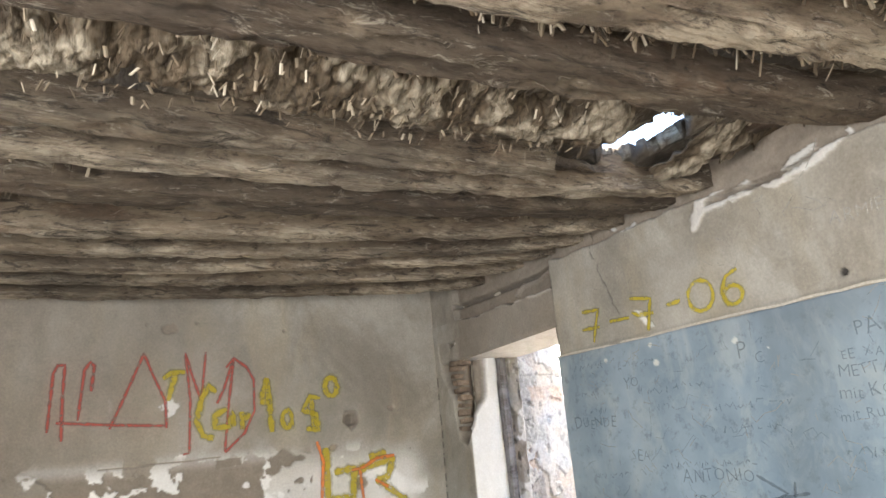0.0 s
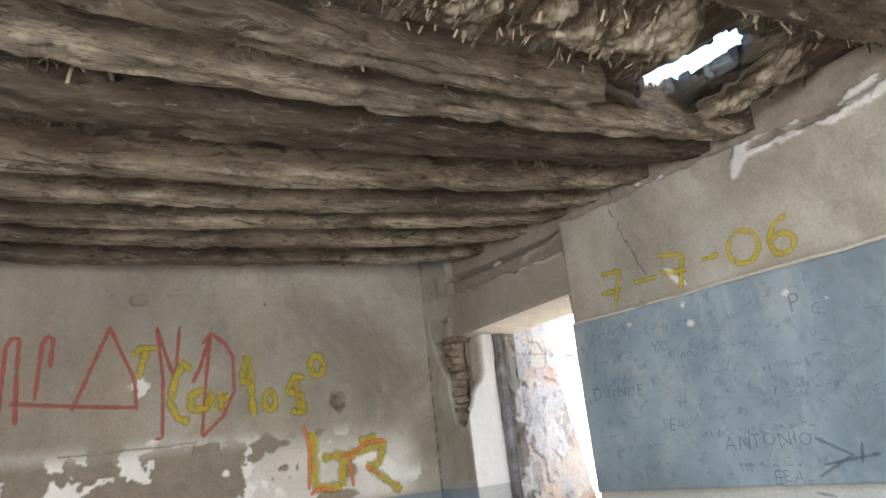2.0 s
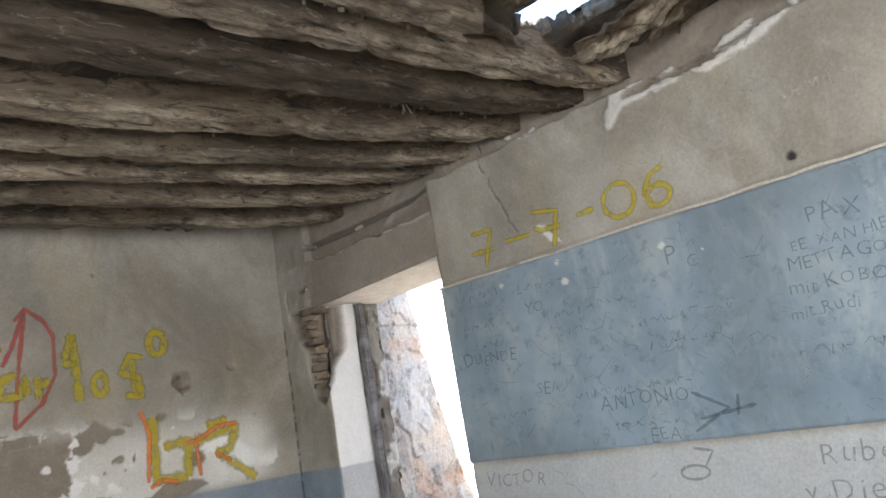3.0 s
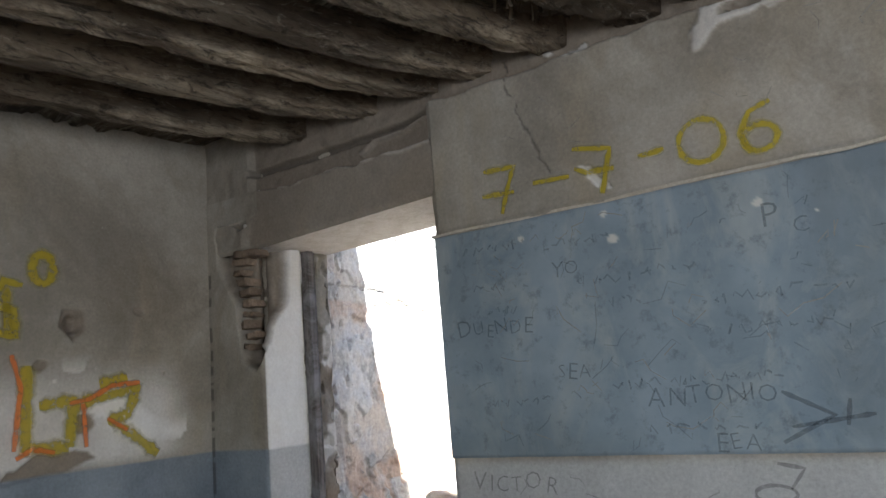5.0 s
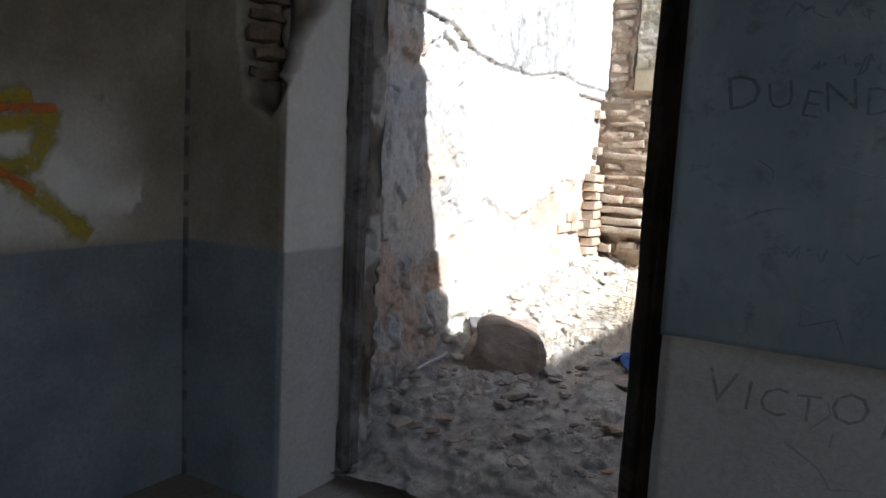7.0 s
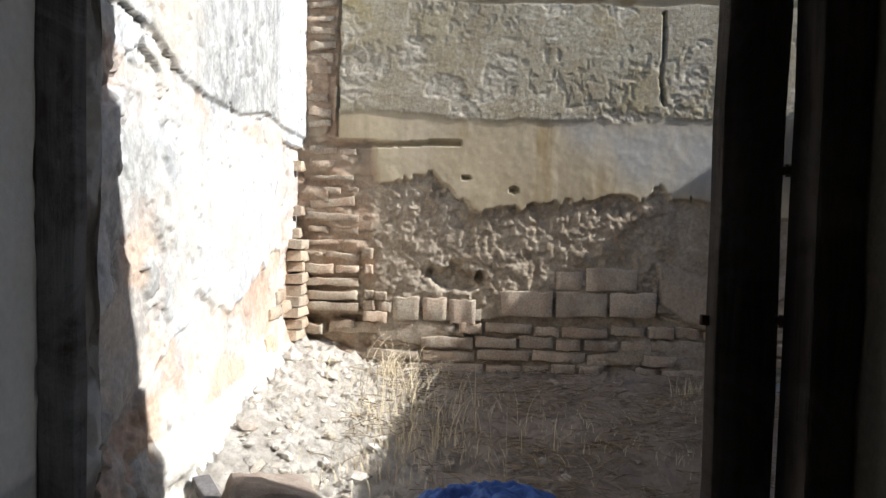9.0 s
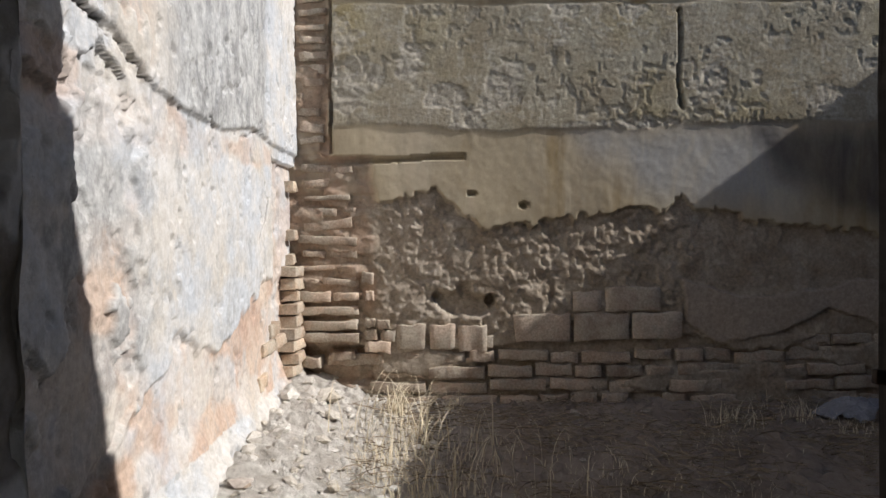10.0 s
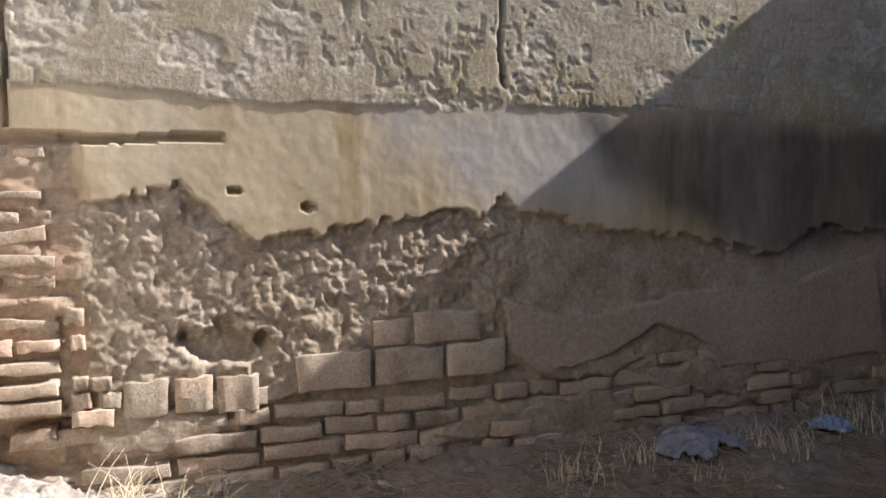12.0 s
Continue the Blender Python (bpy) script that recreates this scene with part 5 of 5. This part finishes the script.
strokes("red_graffiti", [
    [(-3.46, 1.70), (-3.43, 2.15), (-3.40, 2.21), (-3.35, 2.21), (-3.36, 1.98), (-3.36, 1.63)], [(-3.25, 1.78), (-3.21, 2.17), (-3.17, 2.23), (-3.14, 2.20), (-3.16, 2.0)],
    [(-3.02, 1.70), (-2.92, 1.93), (-2.77, 2.29), (-2.70, 2.12), (-2.60, 1.90), (-2.59, 1.68)], [(-3.40, 1.77), (-3.0, 1.73), (-2.60, 1.70)], [(-2.41, 1.47), (-2.40, 1.9), (-2.44, 2.29), (-2.39, 2.12), (-2.31, 1.88), (-2.27, 2.30)],
    [(-2.18, 1.86), (-2.12, 1.98), (-2.03, 2.24), (-2.08, 1.87), (-2.12, 1.46)], [(-2.10, 2.16), (-2.03, 2.24), (-1.92, 2.16), (-1.86, 2.05), (-1.86, 1.78), (-1.95, 1.60), (-2.12, 1.45)], [(-2.46, 1.46), (-2.41, 1.47)]], 0.025, "n", M_RED, "red spray-painted letters on grimy plaster", 3)
strokes("yellow_graffiti", [
    [(-2.62, 2.08), (-2.55, 2.13), (-2.44, 2.13)], [(-2.52, 2.12), (-2.58, 1.90)], [(-2.19, 1.95), (-2.25, 2.01), (-2.31, 1.90), (-2.35, 1.72), (-2.30, 1.60), (-2.21, 1.57)], [(-2.10, 1.81), (-2.20, 1.76), (-2.20, 1.66), (-2.08, 1.66), (-2.05, 1.78), (-2.04, 1.66)],
    [(-1.97, 1.78), (-1.97, 1.63)], [(-1.97, 1.70), (-1.90, 1.76)], [(-1.74, 2.06), (-1.80, 1.88)], [(-1.74, 2.06), (-1.71, 1.59)], [(-1.81, 1.86), (-1.72, 1.84)], ring(-1.57, 1.69, 0.045, 0.075), [(-1.25, 1.86), (-1.35, 1.88), (-1.42, 1.76), (-1.30, 1.72), (-1.28, 1.58), (-1.40, 1.60)], [(-1.34, 1.85), (-1.32, 1.58)], ring(-1.14, 1.96, 0.06, 0.085, 20, 380)],
    0.056, "n", M_YELLOW, "yellow spray-painted letters on grimy plaster", 4, 0.009)
strokes("yellow_tag", [[(-1.22, 1.42), (-1.22, 0.98), (-0.98, 0.96)], [(-1.15, 1.2), (-0.95, 1.22), (-0.98, 0.96)], [(-0.92, 1.20), (-0.55, 1.27), (-0.62, 1.12), (-0.75, 1.08)], [(-0.70, 1.08), (-0.42, 0.86)], [(-0.80, 1.30), (-0.62, 1.33)]], 0.075, "n", M_YELLOW, "yellow spray-painted initials on grimy white plaster", 5)
strokes("orange_tag", [[(-1.30, 1.48), (-1.25, 1.30), (-1.28, 0.97)], [(-1.27, 0.93), (-1.18, 0.97), (-1.06, 0.94)], [(-0.98, 1.20), (-0.86, 1.22), (-0.72, 1.29), (-0.54, 1.30)], [(-0.90, 1.20), (-0.88, 0.95)], [(-0.75, 1.10), (-0.62, 1.02)]], 0.032, "n", M_ORANGE, "orange spray-painted strokes over yellow initials", 6, 0.009)
strokes("red_scribble", [[(-1.62, 0.72), (-1.42, 0.74), (-1.55, 0.60)], [(-1.40, 0.52), (-1.20, 0.56)], [(-1.30, 0.5), (-1.30, 0.35)], [(-1.0, 0.55), (-0.92, 0.50)]], 0.022, "n", M_RED, "faint red strokes on the blue dado", 7)


def words(text, y, z, size, material, label, slant=0.0, shear=0.0):
    """Hand-written words on the east room wall."""
    thing = tagged(new("scrawled_word"), label, "writing", "scrawled words")
    thing.matrix_world = pose(-0.022, y, z, 90, 0, -90) @ pose(0, 0, 0, 0, 0, slant)
    r = random.Random(text)
    at = 0.0
    for letter in text:
        if letter == " ":
            at += size * 0.3
            continue
        curve = bpy.data.curves.new("letter", "FONT")
        curve.body, curve.size, curve.shear, curve.resolution_u, curve.offset = letter, size * r.uniform(0.85, 1.15), shear, 2, -0.012 * size
        temp = new("letter", curve)
        bpy.context.view_layer.update()
        me = bpy.data.meshes.new_from_object(temp.evaluated_get(bpy.context.evaluated_depsgraph_get()))
        bpy.data.objects.remove(temp)
        me.materials.clear()
        me.materials.append(material)
        ob = new("letter", me)
        ob.parent = thing
        ob.matrix_basis = pose(at, r.uniform(-0.06, 0.06) * size, 0, 0, 0, r.uniform(-9, 9))
        ob.visible_shadow = False
        at += max(w.co.x for w in me.vertices) + size * 0.09
    return thing


ON_BOARD, ON_WALL = "dark hand-written words scratched on the blackboard", "dark hand-written words on pale plaster"
for text, y, z, size in (("DUENDE", 2.17, 1.36, 0.11), ("ANTONIO", 1.20, 0.97, 0.11), ("EEA", 0.93, 0.77, 0.11), ("PAX", -0.12, 1.68, 0.12),
                         ("EE  XAN HIER", -0.02, 1.57, 0.075), ("METTAGO", 0.02, 1.48, 0.085), ("mit KOBOLD", 0.04, 1.37, 0.09), ("mit Rudi", 0.06, 1.26, 0.085), ("YO", 1.60, 1.60, 0.10), ("P", 0.62, 1.66, 0.15), ("C", 0.50, 1.62, 0.11), ("SEA", 1.62, 1.12, 0.1)):
    words(text, y, z, size, M_PENCIL, ON_BOARD)
for text, y, z, size in (("VICTOR", 2.16, 0.60, 0.12), ("Ruben", 0.10, 0.60, 0.14), ("y Diego", 0.20, 0.43, 0.14)):
    words(text, y, z, size, M_PENCIL, ON_WALL, 0, 0.1)
words("ARMIE", -0.12, 2.28, 0.11, M_CHALK, "pale scratched words on grey plaster")
strokes("arrow_scrawl", [[(0.64, 1.00), (0.46, 0.90), (0.66, 0.80)], [(0.62, 0.86), (0.32, 0.90)], [(0.42, 0.86), (0.40, 0.96)]], 0.012, "e", M_PENCIL, "dark arrow scrawled on the blackboard", 8, 0.014)


pen = random.Random(21)


def scribbles(count, y0, y1, z0, z1):
    lines = []
    for _ in range(count):
        a, b, d = pen.uniform(y0, y1), pen.uniform(z0, z1), pen.uniform(0.03, 0.10)
        line = [(a, b)]
        for _ in range(pen.randint(1, 4)):
            line.append((line[-1][0] - pen.uniform(-0.2, 1.0) * d, line[-1][1] + pen.uniform(-1, 1) * d * 0.8))
        lines.append(line)
    return lines


def scrawl_rows(rows):
    """Lines of hand-writing too faint to read."""
    lines = []
    for y0, y1, z, tall in rows:
        y = y0
        while y > y1:
            line = [(y, z + pen.uniform(-0.2, 0.2) * tall)]
            for _ in range(pen.randint(2, 4)):
                line.append((line[-1][0] - pen.uniform(-0.25, 0.55) * tall, z + pen.uniform(-0.5, 0.5) * tall))
            lines.append(line)
            y = line[-1][0] - pen.uniform(0.25, 0.9) * tall
    return lines


strokes("illegible_writing", scrawl_rows([(2.10, 1.72, 1.80, 0.05), (1.62, 1.30, 1.76, 0.05), (1.45, 0.95, 1.56, 0.06), (2.05, 1.75, 1.60, 0.06), (1.98, 1.80, 1.47, 0.06), (1.32, 1.16, 1.45, 0.06), (0.9, 0.3, 1.40, 0.05), (0.8, 0.45, 1.27, 0.05), (0.05, -0.40, 1.10, 0.06), (1.35, 0.62, 1.07, 0.05), (1.2, 0.70, 0.87, 0.05), (2.0, 1.7, 1.02, 0.05)]), 0.006, "e", M_FAINT, "illegible dark hand-writing on the blackboard", 14, 0.014)
strokes("dark_scribble", scribbles(60, -0.6, 2.15, 0.80, 1.80), 0.0035, "e", M_FAINT, "faint dark scribbles scratched into the blackboard", 9, 0.013)
strokes("pale_scribble", scribbles(50, -0.6, 2.15, 0.80, 1.88), 0.003, "e", M_CHALK, "faint pale scratches on the blackboard", 10, 0.013)
strokes("pale_scribble", scribbles(18, -0.6, 1.9, 2.2, 2.6), 0.003, "e", M_CHALK, "faint pale scratches on grey plaster", 11)
strokes("dark_scribble", scribbles(14, -0.4, 2.1, 0.35, 0.70), 0.004, "e", M_FAINT, "faint dark scribbles on pale plaster", 12)
strokes("loop_doodle", [ring(0.72, 0.60, 0.08, 0.035), [(0.66, 0.62), (0.60, 0.70), (0.70, 0.72)]], 0.010, "e", M_PENCIL, "dark looped doodle on pale plaster", 13)


# ---------------------------------------------------------------- courtyard things
def on_ground(x, y):
    return float(ground_z(np.array([x]), np.array([y]))[0])


def boulder():
    bm = box(-0.5, 0.5, -0.5, 0.5, -0.5, 0.5, 0.12)
    bmesh.ops.subdivide_edges(bm, edges=bm.edges[:], cuts=3, use_grid_fill=True)
    for w in bm.verts:
        w.co.x *= 1 - 0.22 * (w.co.z + 0.5)
        w.co.y *= 1 - 0.30 * (w.co.z + 0.5)
        w.co += noise.noise_vector(w.co * 1.8 + Vector((5, 2, 1))) * 0.16 + noise.noise_vector(w.co * 6) * 0.035
    return mesh_of(bm, "rock", M_ROCK)


rock = tagged(new("rock", boulder()), "angular brown boulder on the courtyard rubble", "rock")
rock.matrix_world = pose(1.80, 3.60, 0.13, 8, -6, 25) @ Matrix.Diagonal((0.36, 0.47, 0.31, 1))

STONES = [stone_mesh("stone", M_STONE, 30 + k, 1, 0.35, 0.7) for k in range(8)]
CHIPS = [stone_mesh("brick_chip", M_BRICK, 50 + k, 1, 0.3, 0.6) for k in range(3)]
rnd = random.Random(11)
for k in range(280):
    x = OUT + 0.05 + abs(rnd.gauss(0, 1.0))
    y = rnd.uniform(2.2, 3.95)
    if x > 4.2 or (x - 1.88) ** 2 + (y - 3.6) ** 2 < 0.06:
        continue
    s = min(0.025 + rnd.expovariate(1 / 0.024), 0.15)
    red = rnd.random() < 0.2
    ob = new("stone", rnd.choice(CHIPS if red else STONES))
    ob.matrix_world = pose(x, y, on_ground(x, y) + 0.13 * s, rnd.uniform(-15, 15), rnd.uniform(-15, 15), rnd.uniform(0, 360)) @ Matrix.Diagonal((s * rnd.uniform(0.9, 1.9), s * rnd.uniform(0.8, 1.2), s * 0.65, 1))
    tagged(ob, "broken piece of red brick on the soil" if red else "small grey-brown stone on the soil", "stone", "courtyard rubble")


M_LUMP = plain("lime_lump", (0.52, 0.47, 0.39), (0.76, 0.71, 0.63), 6, local=True, vary=0.5)
LUMPS = [stone_mesh("plaster_lump", M_LUMP, 70 + k, 1, 0.35, 0.6) for k in range(5)]
for k in range(150):
    x, y = rnd.uniform(1.6, 4.3), COURT_N - 0.05 - abs(rnd.gauss(0, 0.35))
    s = min(0.03 + rnd.expovariate(1 / 0.025), 0.15)
    ob = new("plaster_lump", rnd.choice(LUMPS))
    ob.matrix_world = pose(x, y, on_ground(x, y) + 0.2 * s, rnd.uniform(-20, 20), rnd.uniform(-20, 20), rnd.uniform(0, 360)) @ Matrix.Diagonal((s * rnd.uniform(0.9, 1.6), s, s, 1))
    tagged(ob, "pale lump of fallen lime plaster on the soil", "rubble", "fallen plaster lumps")

plank = box(-0.16, 0.16, -0.035, 0.035, -0.02, 0.02, 0.006)
plank_end = tagged(part("broken_board", worn(plank, 0.012, 9, 5), M_POST), "dark broken piece of board on the rubble by the wall", "board")
plank_end.matrix_world = pose(1.92, 3.86, on_ground(1.92, 3.86) + 0.05, 0, -12, 35)

# white plastic strip lying in a bow by the wall
bow = bmesh.new()
rims = []
for i in range(13):
    t = i / 12
    c = Vector((1.25 + 0.32 * t, 3.86 + 0.06 * math.sin(math.pi * t), 0.03 + 0.02 * t + 0.04 * (2 * t - 1) ** 2))
    rims.append([bow.verts.new(c + Vector((0, 0.008 * math.cos(a * 1.0472), 0.008 * math.sin(a * 1.0472)))) for a in range(6)])
for r0, r1 in zip(rims, rims[1:]):
    for k in range(6):
        bow.faces.new((r0[k], r0[(k + 1) % 6], r1[(k + 1) % 6], r1[k]))
tagged(part("plastic_strip", bow, M_WHITE, None, "", True), "thin white plastic strip bowed on the rubble", "litter")


def cloth(name, x, y, wide, long, high, turn, material, seed, label):
    def place(u, v):
        a, b = (u - 0.5) * wide, (v - 0.5) * long
        hump = np.clip(1 - (np.abs(2 * u - 1) ** 2.2) - (np.abs(2 * v - 1) ** 2.2), 0, 1)
        ridge = 1 - np.abs(2 * fbm(u * 5, v * 5, 4, seed) - 1)
        z = 0.006 + high * np.sqrt(hump) * np.clip(ridge * 1.9 - 0.95, 0, 1) + 0.05 * hump * (1 - np.abs(2 * fbm(u * 11, v * 9, 3, seed + 1) - 1))
        a = a * (1 + 0.25 * (fbm(u * 0, v * 4, 3, seed + 2) - 0.5))
        b = b * (1 + 0.3 * (fbm(u * 4, v * 0, 3, seed + 3) - 0.5))
        return np.stack([a, b, z], 1), {}
    def keep(c):
        a = np.hypot(c[:, 0] / (wide / 2), c[:, 1] / (long / 2))
        return a < 0.5 + 0.8 * fbm(c[:, 0] * 7, c[:, 1] * 7, 3, seed + 5)
    ob = sheet(name, 60, 60, place, (), material, keep)
    ob.matrix_world = pose(x, y, on_ground(x, y), 0, 0, turn)
    skin = ob.modifiers.new("thickness", "SOLIDIFY")
    skin.thickness = 0.004
    return tagged(ob, label, "cloth")


cloth("blue_cloth", 2.2, 2.78, 0.34, 0.66, 0.07, 12, M_CLOTH, 201, "crumpled bright blue cloth lying on the rubble")


def grass_tuft(x, y, count, spread, tall, seed, label, lean=(0.5, -0.2)):
    r = random.Random(seed)
    verts, faces = [], []
    for _ in range(count):
        a = r.uniform(0, 2 * math.pi)
        bx, by = r.gauss(0, spread * 0.5), r.gauss(0, spread * 0.5)
        h = tall * r.uniform(0.35, 1.1)
        out = r.uniform(0.2, 1.1) * h
        dx, dy = math.cos(a) * out * 0.6 + lean[0] * h * r.random(), math.sin(a) * out * 0.6 + lean[1] * h * r.random()
        w = r.uniform(0.0015, 0.0042)
        base = len(verts)
        n = 5
        for i in range(n + 1):
            t = i / n
            px, py = bx + dx * t * t, by + dy * t * t
            pz = -0.02 + h * (t - 0.45 * t * t)
            ww = w * (1 - 0.8 * t)
            ox, oy = -math.sin(a) * ww, math.cos(a) * ww
            verts += [(px + ox, py + oy, pz), (px - ox, py - oy, pz)]
        faces += [(base + 2 * i, base + 2 * i + 1, base + 2 * i + 3, base + 2 * i + 2) for i in range(n)]
    me = bpy.data.meshes.new("grass_tuft")
    me.from_pydata(verts, [], faces)
    me.materials.append(M_STRAW)
    ob = new("grass_tuft", me)
    ob.location = (x, y, on_ground(x, y))
    return tagged(ob, label, "dry grass", "dry grass tufts", "stuff")


grass_tuft(3.6, 3.25, 90, 0.34, 0.60, 1, "tuft of dry straw-coloured grass on the soil")
grass_tuft(3.2, 3.05, 110, 0.55, 0.45, 2, "tangle of dry straw-coloured grass on the soil")
grass_tuft(4.1, 3.35, 90, 0.10, 0.36, 3, "thin dry stalks at the foot of the wall")
grass_tuft(3.9, 1.35, 60, 0.12, 0.26, 4, "thin dry stalks at the foot of the wall")
for x, y, count, spread, seed in ((2.6, 3.45, 320, 0.5, 5), (3.4, 3.5, 420, 0.5, 6), (3.0, 3.2, 300, 0.35, 9), (2.9, 2.8, 160, 0.6, 7), (3.6, 2.4, 120, 0.7, 8)):
    grass_tuft(x, y, count, spread, 0.12, seed, "scattered dry straw lying on the soil", (0.9, 0.3))
cloth("pale_plastic", 4.1, 0.45, 0.42, 0.62, 0.06, 10, M_PALECLOTH, 211, "pale grey plastic sheet at the foot of the wall")
cloth("blue_plastic", 4.05, -0.45, 0.26, 0.32, 0.05, 40, M_SKYCLOTH, 221, "crumpled pale blue plastic at the foot of the wall")


def brush(count, x0, x1, y0, y1, seed, label):
    """Dry twigs and trampled stalks strewn over the soil."""
    r = random.Random(seed)
    verts, faces = [], []
    for _ in range(count):
        x, y = r.uniform(x0, x1), r.uniform(y0, y1)
        if fbm(np.array([x * 2.5]), np.array([y * 2.5]), 3, 301)[0] < 0.45 * r.uniform(0.8, 1.1):
            continue
        a, long, w = r.uniform(0, 2 * math.pi), r.uniform(0.03, 0.20), r.uniform(0.0012, 0.0035)
        up = r.uniform(0.0, 0.5) ** 2 * 1.6
        p = Vector((x, y, on_ground(x, y) + r.uniform(0.0, 0.03)))
        base = len(verts)
        bend = r.uniform(-0.8, 0.8)
        for i in range(4):
            t = i / 3
            c = p + Vector((math.cos(a + bend * t) * long * t, math.sin(a + bend * t) * long * t, up * long * t * (1.4 - 0.7 * t)))
            for k in range(3):
                verts.append((c.x - math.sin(a) * w * math.cos(k * 2.094), c.y + math.cos(a) * w * math.cos(k * 2.094), c.z + w * math.sin(k * 2.094)))
        faces += [(base + 3 * i + k, base + 3 * i + (k + 1) % 3, base + 3 * i + 3 + (k + 1) % 3, base + 3 * i + 3 + k) for i in range(3) for k in range(3)]
    me = bpy.data.meshes.new("dry_brush")
    me.from_pydata(verts, [], faces)
    me.materials.append(M_TWIG)
    return tagged(new("dry_brush", me), label, "dry brush", kind="stuff")


brush(7000, 1.9, 4.35, -1.4, 3.5, 61, "dry twigs and trampled stalks strewn on the soil")
for x, y, count, spread, tall, seed in ((4.05, 0.9, 70, 0.15, 0.24, 21), (3.95, 0.1, 120, 0.22, 0.26, 22), (4.1, -0.7, 140, 0.25, 0.30, 23), (3.6, 1.5, 90, 0.3, 0.12, 24), (3.2, 2.2, 110, 0.4, 0.10, 25), (3.75, 0.6, 90, 0.25, 0.14, 26), (4.22, 3.0, 40, 0.06, 0.26, 27), (2.9, 1.6, 90, 0.35, 0.10, 28)):
    grass_tuft(x, y, count, spread, tall, seed, "thin dry stalks standing in the courtyard soil")
r2 = random.Random(91)
for k in range(130):
    x, y = r2.uniform(2.2, 4.25), r2.uniform(-1.2, 2.6)
    m = min(0.02 + r2.expovariate(1 / 0.015), 0.09)
    ob = new("stone", r2.choice(STONES))
    ob.matrix_world = pose(x, y, on_ground(x, y) + 0.15 * m, r2.uniform(-20, 20), r2.uniform(-20, 20), r2.uniform(0, 360)) @ Matrix.Diagonal((m * r2.uniform(0.9, 1.6), m, m * 0.8, 1))
    tagged(ob, "small grey-brown stone on the soil", "stone", "courtyard rubble")
